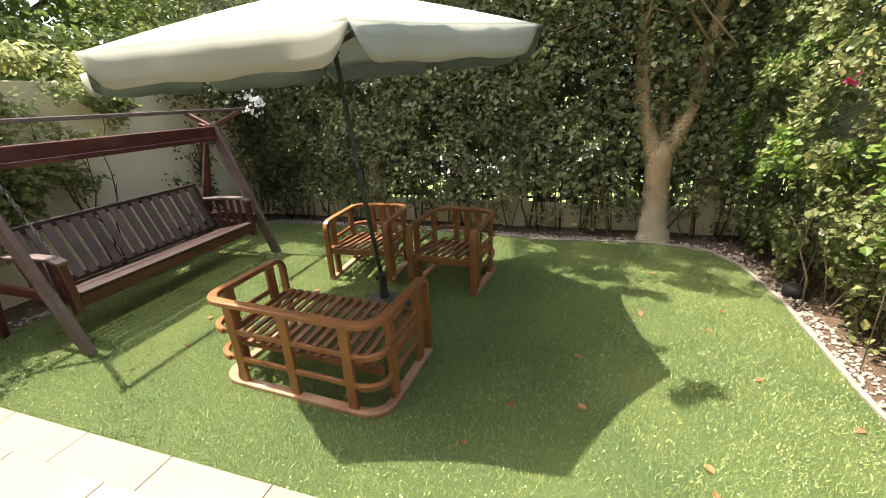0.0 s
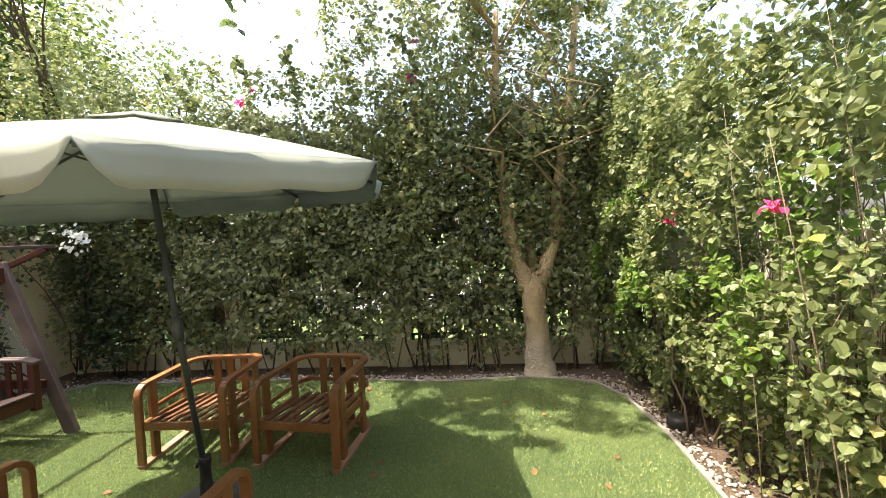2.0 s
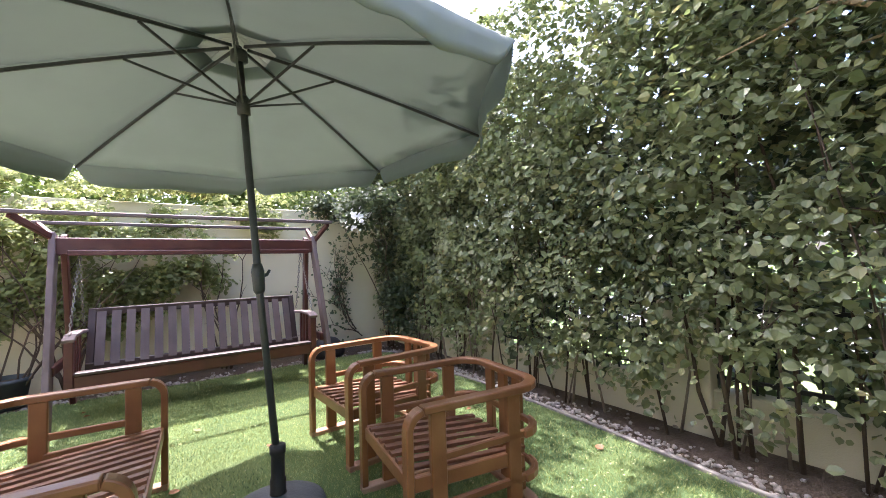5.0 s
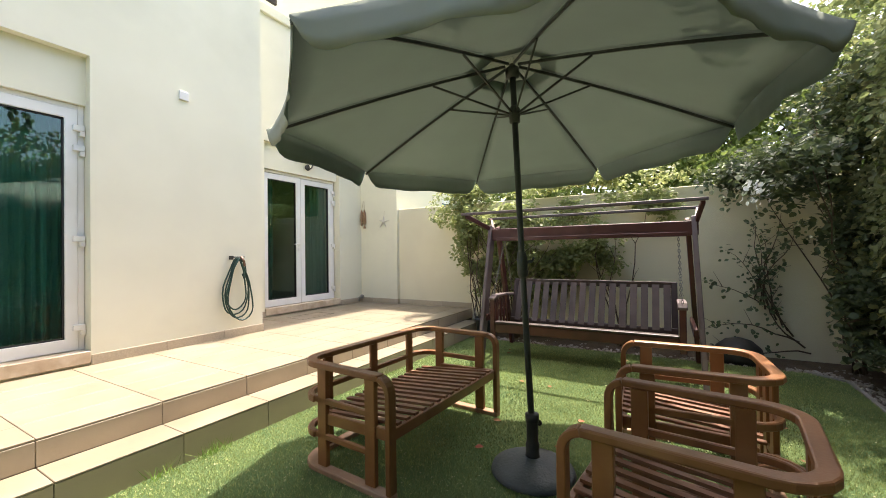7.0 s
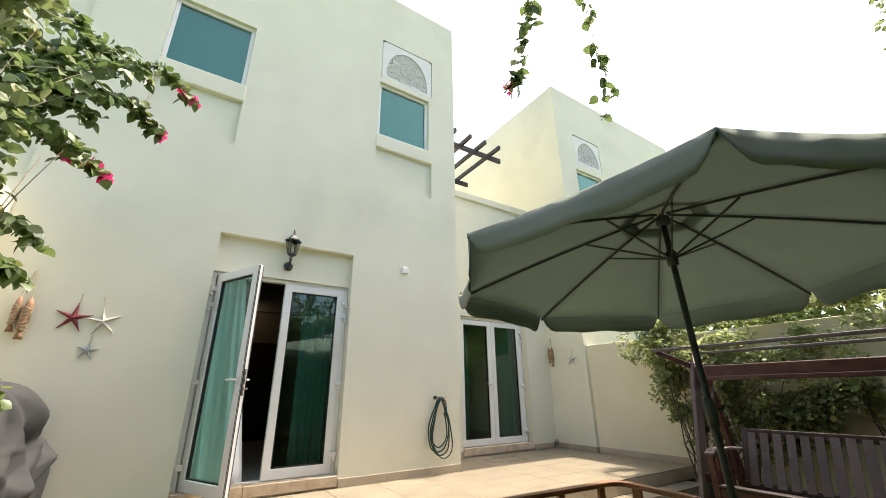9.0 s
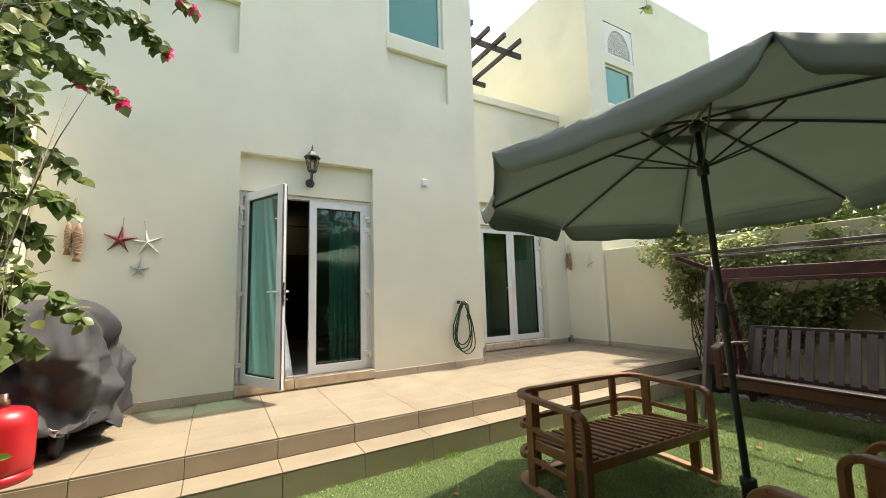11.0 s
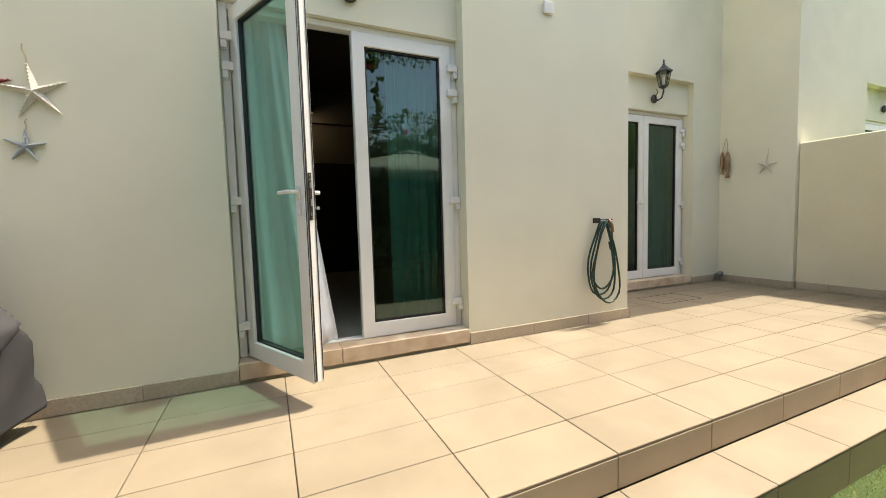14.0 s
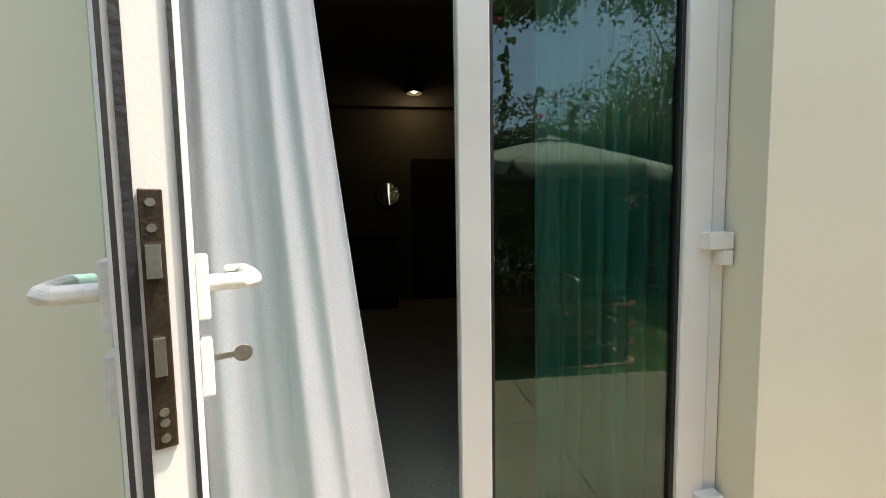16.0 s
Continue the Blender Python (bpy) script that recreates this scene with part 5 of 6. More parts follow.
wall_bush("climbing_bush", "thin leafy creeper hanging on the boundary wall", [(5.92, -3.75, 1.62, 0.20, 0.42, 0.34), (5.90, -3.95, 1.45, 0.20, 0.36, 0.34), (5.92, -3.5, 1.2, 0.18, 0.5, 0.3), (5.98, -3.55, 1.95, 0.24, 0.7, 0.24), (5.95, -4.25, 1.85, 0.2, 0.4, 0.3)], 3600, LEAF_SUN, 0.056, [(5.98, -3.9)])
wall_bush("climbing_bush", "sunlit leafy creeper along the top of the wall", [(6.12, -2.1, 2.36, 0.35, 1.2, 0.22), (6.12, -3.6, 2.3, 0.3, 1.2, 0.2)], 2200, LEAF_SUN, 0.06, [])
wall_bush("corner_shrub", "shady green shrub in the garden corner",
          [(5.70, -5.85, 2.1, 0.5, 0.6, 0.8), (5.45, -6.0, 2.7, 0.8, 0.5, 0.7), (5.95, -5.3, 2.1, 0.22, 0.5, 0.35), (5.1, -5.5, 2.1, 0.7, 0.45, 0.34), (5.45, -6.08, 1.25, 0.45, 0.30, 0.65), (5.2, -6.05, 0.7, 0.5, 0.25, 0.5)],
          7000, LEAF_SHADE, 0.062, [(5.78, -6.15)])


def wall_creeper():
    """Bare crooked twigs climbing a shaded wall with few leaves."""
    e = empty("wall_creeper")
    g, spots = Geo(), []
    for k in range(11):
        p, ang_ = Vector((6.085, -5.85 + 0.05 * k, 0.1 + 0.06 * k)), radians(20 + 13 * k * 0.75)
        path = [p]
        for i in range(9):
            ang_ += random.uniform(-0.35, 0.35)
            p = p + Vector((random.uniform(-0.025, 0.012), 0.115 * math.cos(ang_), 0.105 * math.sin(ang_) + 0.012))
            p.x = min(p.x, 6.125)
            path.append(p)
            if i > 1:
                spots += [tuple(p + Vector((random.uniform(-0.05, 0), random.gauss(0, 0.06), random.gauss(0, 0.06)))) for _ in range(5)]
            if i in (3, 6):
                side = Vector((-0.02, 0.16 * math.cos(ang_ + 0.9), 0.16 * math.sin(ang_ + 0.9)))
                g.tube([p, p + side * 0.6, p + side * 1.3], [0.004, 0.003, 0.0015], 5)
        g.tube(path, [0.010 - 0.0009 * i for i in range(len(path))], 6)
    g.make("stems", TWIG, e, smooth=True)
    leaves("leaves", np.array(spots), np.array((-0.8, 0, 0.5)), 0.05, LEAF_SHADE, spread=0.8).parent = e
    return tagged(e, "crooked bare creeper twigs with few dark leaves", "creeper")


wall_creeper()

# dark pot holding the bush at the end of the steps
e = empty("plant_pot", (5.74, -1.99, 0.0))
Geo().lathe([(0.11, 0.0), (0.125, 0.0), (0.165, 0.25), (0.178, 0.255), (0.178, 0.29), (0.160, 0.29), (0.155, 0.25), (0.04, 0.245)], 24).make("pot_body", UMB_BASE, e, smooth=True)
Geo().lathe([(0.15, 0.235), (0.08, 0.262), (0.01, 0.268)], 18).make("pot_soil", SOIL, e, smooth=True)
tagged(e, "dark grey round plant pot beside the steps", "plant pot")

# pale blossoms in the corner shrub
g = []
for c0 in ((4.72, -5.2, 1.92), (4.58, -5.12, 1.85), (4.68, -5.18, 1.76), (5.0, -5.4, 1.95)):
    g += [(c0[0] + random.gauss(0, 0.05), c0[1] + random.gauss(0, 0.05), c0[2] + random.gauss(0, 0.035)) for _ in range(16)]
bl = leaves("white_blossoms", np.array(g), np.array((-0.3, 1, 0.3)), 0.05, PETAL_WHITE)
tagged(bl, "small white blossoms on the corner shrub", "blossoms", kind="stuff")


def trailing(name, path, leaf_count, size, material, label, flower=None, start=0.0):
    """A hanging shoot with leaves along it and bracts at its tip."""
    e = empty(name)
    path = [Vector(p) for p in path]
    Geo().tube(path, [0.0030 * (1 - 0.6 * i / len(path)) for i in range(len(path))], 6).make("stem", TWIG_PALE, e, smooth=True)
    pts = []
    for _ in range(leaf_count):
        t = (start + (1 - start) * random.random()) * (len(path) - 1)
        i = int(t)
        pts.append(path[i].lerp(path[i + 1], t - i) + Vector((random.gauss(0, 0.025), random.gauss(0, 0.025), random.gauss(0, 0.02))))
    leaves("leaves", np.array([tuple(p) for p in pts]), np.array((0.2, -0.6, 0.3)), size, material, droop=1.0, fine=True).parent = e
    for f in flower or ():
        q = [Vector(f) + Vector((random.gauss(0, 0.017), random.gauss(0, 0.017), random.gauss(0, 0.015))) for _ in range(26)]
        leaves("bracts", np.array([tuple(p) for p in q]), np.array((0.2, -0.8, 0.2)), 0.042, PETAL, vary=0.2).parent = e
    return tagged(e, label, "branch")


# bougainvillea arching from the border over the terrace corner
for i in range(14):
    y0 = -2.75 + 0.065 * i
    end = [(-0.42, -1.60, 3.60), (-0.56, -1.60, 3.21), (-0.77, -1.75, 2.71), (-0.98, -1.70, 2.83), (-0.70, -1.6, 3.62), (-0.9, -1.7, 3.35), (-1.05, -1.75, 3.2), (-0.85, -1.7, 3.55), (-1.1, -1.7, 3.0), (-1.24, -1.7, 3.54), (-0.92, -1.7, 3.12), (-1.0, -1.65, 3.75), (-1.3, -1.8, 3.1), (-1.12, -1.75, 3.4)][i]
    root = Vector((-1.42, y0, 0.9))
    e1 = Vector(end)
    path = [root, Vector((-1.38, y0 + 0.1, 2.1)), root.lerp(e1, 0.55) + Vector((0, 0, 0.9)), e1 + Vector((-0.22, -0.12, 0.16)), e1]
    trailing("bougainvillea_branch", path, 170, 0.080, LEAF_BOUGH, "arching bougainvillea branch with magenta bracts",
             [path[-1], tuple(e1 + Vector((-0.07, 0.0, 0.05)))] if i < 4 else None)
for i in range(13):
    y0 = -2.6 + 0.05 * i
    end = [(-0.95, -1.80, 1.94), (-1.05, -1.8, 1.75), (-0.98, -1.72, 2.2), (-0.88, -1.80, 1.32), (-1.12, -1.8, 1.30), (-1.15, -1.9, 1.5), (-1.15, -1.95, 1.1), (-1.12, -1.9, 2.3), (-1.17, -1.9, 1.69), (-1.07, -1.8, 1.16), (-1.2, -1.9, 2.1), (-1.22, -1.9, 1.4), (-1.18, -1.9, 2.45)][i]
    root = Vector((-1.42, y0, 0.1))
    e1 = Vector(end)
    path = [root, Vector((-1.3, y0 + 0.15, 0.9)), root.lerp(e1, 0.6) + Vector((0, 0, 0.75)), e1 + Vector((-0.10, -0.08, 0.12)), e1]
    trailing("bougainvillea_branch", path, 105, 0.080, LEAF_BOUGH, "drooping green bougainvillea branch", None)
# shoots hanging from above
trailing("hanging_shoot", [(0.15, -6.22, 4.0), (0.9, -5.0, 5.1), (1.75, -3.6, 5.2), (1.9, -3.2, 4.6), (1.86, -3.15, 4.2), (1.80, -3.10, 3.85), (1.74, -3.05, 3.66)], 80, 0.085, LEAF_BOUGH, "hanging leafy shoot with a magenta tip", [(1.72, -3.03, 3.66)], start=0.5)
trailing("hanging_shoot", [(0.15, -6.22, 3.8), (1.1, -5.2, 4.8), (1.95, -3.9, 4.9), (2.05, -3.6, 4.4), (2.02, -3.65, 3.8), (2.0, -3.67, 3.4), (1.98, -3.67, 3.08)], 48, 0.08, LEAF_BOUGH, "hanging leafy shoot above the garden", start=0.5)
for x, y, z in ((1.2, -6.1, 3.7), (1.9, -6.2, 3.5), (3.4, -6.3, 3.6), (4.2, -6.3, 3.5), (2.7, -6.3, 3.7), (0.4, -6.0, 3.6), (5.0, -6.3, 3.4)):
    trailing("hedge_shoot", [(x, y, 2.7), (x + random.uniform(-0.1, 0.1), y, z - 0.3), (x + random.uniform(-0.2, 0.2), y + 0.1, z + 0.1), (x + random.uniform(-0.3, 0.3), y + 0.15, z + 0.45)], 75, 0.08, LEAF_BRIGHT,
             "leafy shoot rising from the hedge", [(x, y + 0.1, z - 0.1)] if x in (1.2, 3.4) else None)
for x, y, z in ((-0.92, -3.35, 1.85), (-0.95, -4.4, 1.8), (3.15, -6.0, 3.58), (1.15, -5.95, 4.0)):
    q = [(x + random.gauss(0, 0.017), y + random.gauss(0, 0.017), z + random.gauss(0, 0.015)) for _ in range(18)]
    tagged(leaves("bougainvillea_bloom", np.array(q), np.array((0.5, 0.5, 0.3)), 0.042, PETAL), "small magenta bougainvillea bloom on the hedge", "flower", "bougainvillea blooms")


# trees beyond the walls
def far_tree(x, y, h, r, count, size, material):
    e = empty("street_tree", (x, y, -0.06))
    g = Geo().tube([(0, 0, 0), (0.1, 0, h * 0.3), (0, 0.1, h * 0.55), (0.05, 0, h * 0.8)], [0.16, 0.12, 0.09, 0.04], 8)
    for i in range(7):
        a = random.uniform(0, 6.28)
        z = h * random.uniform(0.35, 0.7)
        g.tube([(0, 0, z), (r * 0.4 * math.cos(a), r * 0.4 * math.sin(a), z + h * 0.12), (r * 0.8 * math.cos(a), r * 0.8 * math.sin(a), z + h * 0.2)], [0.035, 0.022, 0.008], 6)
    g.make("trunk", TWIG, e, smooth=True)
    pts = []
    while len(pts) < count:
        p = (random.gauss(0, 0.5) * r, random.gauss(0, 0.5) * r, h * 0.65 + random.gauss(0, 0.42) * h * 0.42)
        if (p[0] / r) ** 2 + (p[1] / r) ** 2 + ((p[2] - h * 0.65) / (0.42 * h)) ** 2 < 1.1 and bumpy(p[0] + x, p[1] + y, p[2], 0.9) > -0.08 and p[2] > h * 0.2:
            pts.append(p)
    leaves("leaves", np.array(pts), np.array((0, 0, 0.6)), size, material).parent = e
    return tagged(e, "green street tree beyond the garden wall", "tree", "street trees")


far_tree(11.2, -10.0, 8.8, 2.4, 11500, 0.14, LEAF_FAR)
def overhang_tree():
    """Tree outside the garden corner whose high boughs reach over the lawn."""
    e = empty("street_tree", (7.3, -7.7, -0.06))
    o = Vector((7.3, -7.7, -0.06))
    g = Geo().tube([Vector((0, 0, 0)), Vector((0.05, 0.05, 1.6)), Vector((-0.05, 0.2, 3.2)), Vector((-0.2, 0.5, 4.6))], [0.15, 0.12, 0.10, 0.06], 10)
    pts = []
    for k in range(7):
        tip = Vector((4.6 + 0.5 * k + random.uniform(-0.2, 0.2), -5.35 + random.uniform(-0.35, 0.5), 5.25 + 0.05 * k)) - o
        root = Vector((-0.05, 0.2, 3.2)).lerp(Vector((-0.2, 0.5, 4.6)), k / 6)
        path = [root]
        for i in range(1, 7):
            path.append(root.lerp(tip, i / 6) + Vector((random.uniform(-0.12, 0.12), random.uniform(-0.15, 0.15), 0.5 * math.sin(math.pi * i / 6) + random.uniform(-0.08, 0.08))))
        g.tube(path, [0.024, 0.020, 0.016, 0.013, 0.010, 0.007, 0.004], 6)
    g.make("trunk", TWIG, e, smooth=True)
    while len(pts) < 4300:
        x, y, z = random.uniform(4.3, 7.9), random.uniform(-5.95, -4.55), 5.45 + random.gauss(0, 0.18) + 0.06 * random.random()
        if y < -4.95 + 0.5 * bumpy(x, 3.0, 1.0, 1.7) and bumpy(x * 1.1, y * 1.3, 2.0, 2.4) + 0.6 * bumpy(x, y, 6.0, 6.5) > -0.12:
            pts.append(tuple(Vector((x, y, z)) - o))
    while len(pts) < 11500:
        p = Vector((7.2 + random.gauss(0, 0.8), -7.1 + random.gauss(0, 0.7), 4.3 + random.gauss(0, 0.8)))
        if bumpy(p.x, p.y, p.z, 1.2) > -0.05 and p.z > 2.6:
            pts.append(tuple(p - o))
    leaves("leaves", np.array(pts), np.array((0, 0.2, 0.6)), 0.062, LEAF_TOP, spread=1.0, vary=0.5).parent = e
    return tagged(e, "yellow-green street tree reaching over the garden corner", "tree", "street trees")


overhang_tree()
far_tree(8.6, -8.2, 4.6, 2.2, 4200, 0.11, LEAF_FAR)
far_tree(8.8, -4.2, 4.5, 1.9, 6500, 0.10, LEAF_FAR)
far_tree(8.4, -2.2, 3.3, 1.3, 2600, 0.10, LEAF_FAR)
far_tree(10.5, -5.8, 6.0, 2.5, 8500, 0.12, LEAF_FAR)
far_tree(9.5, -13.5, 7.6, 2.4, 6000, 0.12, LEAF_FAR)
far_tree(4.5, -18.5, 6.0, 3.4, 3600, 0.20, LEAF_FAR)
far_tree(-3.0, -18.5, 5.5, 3.2, 3200, 0.20, LEAF_FAR)
far_tree(11.0, -19.0, 6.5, 3.6, 3600, 0.20, LEAF_FAR)
far_tree(-4.5, -5.0, 4.6, 2.0, 3000, 0.11, LEAF_FAR)
far_tree(-4.2, -9.0, 5.0, 2.2, 3000, 0.11, LEAF_FAR)
pts = hedge_points(7500, 6.5, 1.0, 1.2, 3.0, lambda u, v, z: (7.3 + v, -7.6 + u, z), seed=31.0, gap=-0.2)
tagged(leaves("neighbour_hedge", pts, np.array((-0.8, 0, 0.6)), 0.085, LEAF_FAR, spread=1.0), "sunlit yellow-green hedge in the neighbouring garden", "hedge", kind="stuff")
pts = np.array([(random.uniform(-25, 30), random.uniform(-23, -21.5), random.uniform(-0.05, 1.5 + 0.4 * bumpy(i * 0.01, 0, 0))) for i in range(6500)])
tagged(leaves("far_hedge", pts, np.array((0, 1.0, 0.5)), 0.22, LEAF_FAR), "clipped green hedge on the far side of the road", "hedge", kind="stuff")


# ---- iron fence ----
fence = empty("iron_fence", (2.2, -6.52, 0.32))
g = Geo()
for z in (0.08, 0.58):
    g.bar((-3.95, 0, z), (3.95, 0, z), 0.02, 0.03)
g.make("rail", IRON, fence)
g = Geo()
for k in range(72):
    x = -3.9 + 7.8 * k / 71
    g.bar((x, 0, 0.0), (x, 0, 0.66), 0.012, 0.012, (0, 1, 0))
g.make("bars", IRON, fence)
g = Geo()
for k in range(24):
    x = -3.75 + 7.5 * k / 23
    for zc, s in ((0.22, 1), (0.44, -1)):
        g.tube([(x + s * (0.07 - 0.007 * i) * math.cos(i * 0.7), 0.01, zc + (0.07 - 0.007 * i) * math.sin(i * 0.7)) for i in range(9)], 0.005, 5)
g.make("scrolls", IRON, fence)
tagged(fence, "black wrought-iron fence with scrolls on the low wall", "fence")

# ---- covered barbecue ----


def barbecue():
    e = empty("covered_barbecue", (-1.33, -0.62, T))
    vs, fs = [], []
    nu, nv = 168, 76
    def shell(a, v):
        ca, sa = math.cos(a), math.sin(a)
        rad = (abs(ca / 0.41) ** 4.2 + abs(sa / 0.55) ** 4.2) ** (-1 / 4.2)
        sx, sy = rad * ca, rad * sa
        if v < 0.55:
            k = v / 0.55
            z = 0.08 + k * 0.56
            grow = 1.06 - 0.08 * k + 0.05 * (1 - k) ** 2
        else:
            k = (v - 0.55) / 0.45
            z = 0.64 + 0.47 * math.sin(k * math.pi / 2)
            grow = 0.98 * math.cos(k * math.pi / 2 * 0.98) ** 0.72
        q = Vector((sx * grow, sy * grow, z))
        w = Vector((q.x + 0.35 * q.z, q.y - 0.25 * q.z, q.z * 0.55))
        w = w + noise.noise_vector(w * 2.2) * 0.10
        calm = 1.7 if v < 0.55 else max(0.7, 1.7 - (v - 0.55) * 3.4)
        f = 0.0
        for k2, (d, freq, amp) in enumerate((((0.7, 0.4, 0.9), 2.1, 0.16), ((-0.5, 0.7, 0.8), 2.9, 0.12), ((0.3, -0.9, 0.5), 4.1, 0.085), ((0.9, 0.4, -0.6), 6.3, 0.05), ((-0.4, 0.2, 1.0), 9.7, 0.026))):
            ph = w.dot(Vector(d)) * freq + 0.9 * noise.noise(w * 1.9 + Vector((k2 * 3.1, 1, 2)))
            f += calm * amp * (abs(ph - math.floor(ph) - 0.5) - 0.25) * (0.75 + 0.9 * noise.noise(w * 1.6 + Vector((7, k2 * 2.3, 4))))
        f += 0.012 * math.exp(-((v - 0.56) / 0.012) ** 2)
        out = Vector((ca, sa, 0.2))
        q += out * f * (1.15 - 0.35 * v)
        if v < 0.1:
            lift = 0.24 * max(0.0, min(1.0, (-sa - 0.45) * 4)) * (ca > -0.5)
            q.z += lift * (0.1 - v) / 0.1 * (0.7 + 0.5 * noise.noise(Vector((a * 3, 0, 0))))
        return q
    for j in range(nv + 1):
        for i in range(nu):
            vs.append(shell(2 * math.pi * i / nu, j / nv))
    for j in range(nv):
        for i in range(nu):
            a, b = j * nu + i, j * nu + (i + 1) % nu
            fs.append((a, b, b + nu, a + nu))
    fs.append(tuple(nv * nu + i for i in range(nu)))
    cover = mesh("cover", vs, fs, COVER, e, smooth=True)
    cover.modifiers.new("cloth", "SOLIDIFY").thickness = 0.004
    hem = [shell(2 * math.pi * i / nu, 0.0) - Vector((0, 0, 0.012)) for i in range(int(nu * 0.66), int(nu * 0.83))]
    Geo().sweep(hem, 0.008, 0.034).make("hem", COVER_TRIM, e)
    rotx = Matrix.Rotation(math.pi / 2, 3, "Y")
    for x, y in ((0.20, -0.44), (-0.22, -0.44), (0.20, 0.40), (-0.22, 0.40)):
        g = Geo().lathe([(0.05, -0.025), (0.085, -0.025), (0.09, -0.01), (0.09, 0.01), (0.085, 0.025), (0.05, 0.025)], 20, (x, y, 0.09), rotx)
        g.make("wheel", RUBBER, e, smooth=True)
        Geo().lathe([(0.01, -0.03), (0.045, -0.024), (0.045, 0.024), (0.01, 0.03)], 12, (x, y, 0.09), rotx).make("hub", IRON, e, smooth=True)
    g = Geo()
    for x in (-0.22, 0.22):
        for y in (-0.34, 0.34):
            g.box(x - 0.018, x + 0.018, y - 0.018, y + 0.018, 0.09, 0.75)
    g.box(-0.24, 0.24, -0.36, 0.36, 0.16, 0.19).make("cart", IRON, e)
    tagged(e, "barbecue under a crumpled dark grey fabric cover", "barbecue")


barbecue()

e = empty("gas_cylinder", (-1.31, -1.37, T))
Geo().lathe([(0.10, 0.035), (0.150, 0.06), (0.158, 0.10), (0.158, 0.33), (0.150, 0.38), (0.115, 0.42), (0.05, 0.44)], 32).make("body", RED, e, smooth=True)
Geo().lathe([(0.135, 0.0), (0.152, 0.0), (0.156, 0.055), (0.140, 0.055)], 32).make("foot_ring", RED, e, smooth=True)
g = Geo().lathe([(0.03, 0.43), (0.03, 0.48), (0.018, 0.49), (0.018, 0.52)], 14).make("valve", BRASS, e, smooth=True)
tagged(e, "red gas cylinder standing on the terrace", "gas cylinder")

# ---- wall things ----


def lantern(at, name="wall_lantern"):
    e = empty(name, at)
    g = Geo().lathe([(0.01, 0.0), (0.048, 0.005), (0.055, 0.02), (0.03, 0.035)], 16, (0, 0, -0.17), Matrix.Rotation(math.pi / 2, 3, "X"))
    arm = [Vector((0, -0.03, -0.17)), Vector((0, -0.07, -0.20)), Vector((0, -0.12, -0.185)), Vector((0, -0.145, -0.12)), Vector((0, -0.145, -0.06))]
    g.tube(arm, 0.010, 8).tube([(0, -0.03, -0.15), (0, -0.07, -0.10), (0, -0.05, -0.06)], 0.006, 6)
    g.make("bracket", LANTERN_IRON, e, smooth=True)
    c = Vector((0, -0.145, 0))
    g = Geo().lathe([(0.02, -0.08), (0.05, -0.06), (0.052, -0.045)], 6, c)
    for i in range(6):
        a = 2 * math.pi * i / 6
        g.bar(c + Vector((0.05 * math.cos(a), 0.05 * math.sin(a), -0.05)), c + Vector((0.082 * math.cos(a), 0.082 * math.sin(a), 0.11)), 0.008, 0.008, (math.cos(a), math.sin(a), 0))
    g.lathe([(0.098, 0.11), (0.10, 0.122), (0.06, 0.155), (0.035, 0.185), (0.018, 0.20), (0.018, 0.215), (0.008, 0.225), (0.012, 0.24), (0.003, 0.275)], 6, c)
    g.make("cage", LANTERN_IRON, e)
    Geo().lathe([(0.045, -0.045), (0.076, 0.11)], 6, c).make("glass", LANTERN_GLASS, e)
    Geo().lathe([(0.012, -0.04), (0.018, 0.03), (0.010, 0.06)], 8, c).make("bulb", PLASTIC, e, smooth=True)
    return tagged(e, "dark metal wall lantern on a scroll bracket", "lantern", "wall lanterns")


lan = lantern((0.785, 0.084, 3.0))
lan.scale = (1.02, 1.02, 1.02)
copy_thing(lan, pose(4.86, 0.969, 2.98))
copy_thing(lan, pose(8.66, 0.099, 2.96))

e = Geo().box(2.325, 2.42, -0.022, 0.0, 2.955, 3.05)
ob = e.make("outlet_box", PLASTIC, bevel=0.006, seg=2)
tagged(ob, "white plastic outlet box on the villa wall", "outlet box")


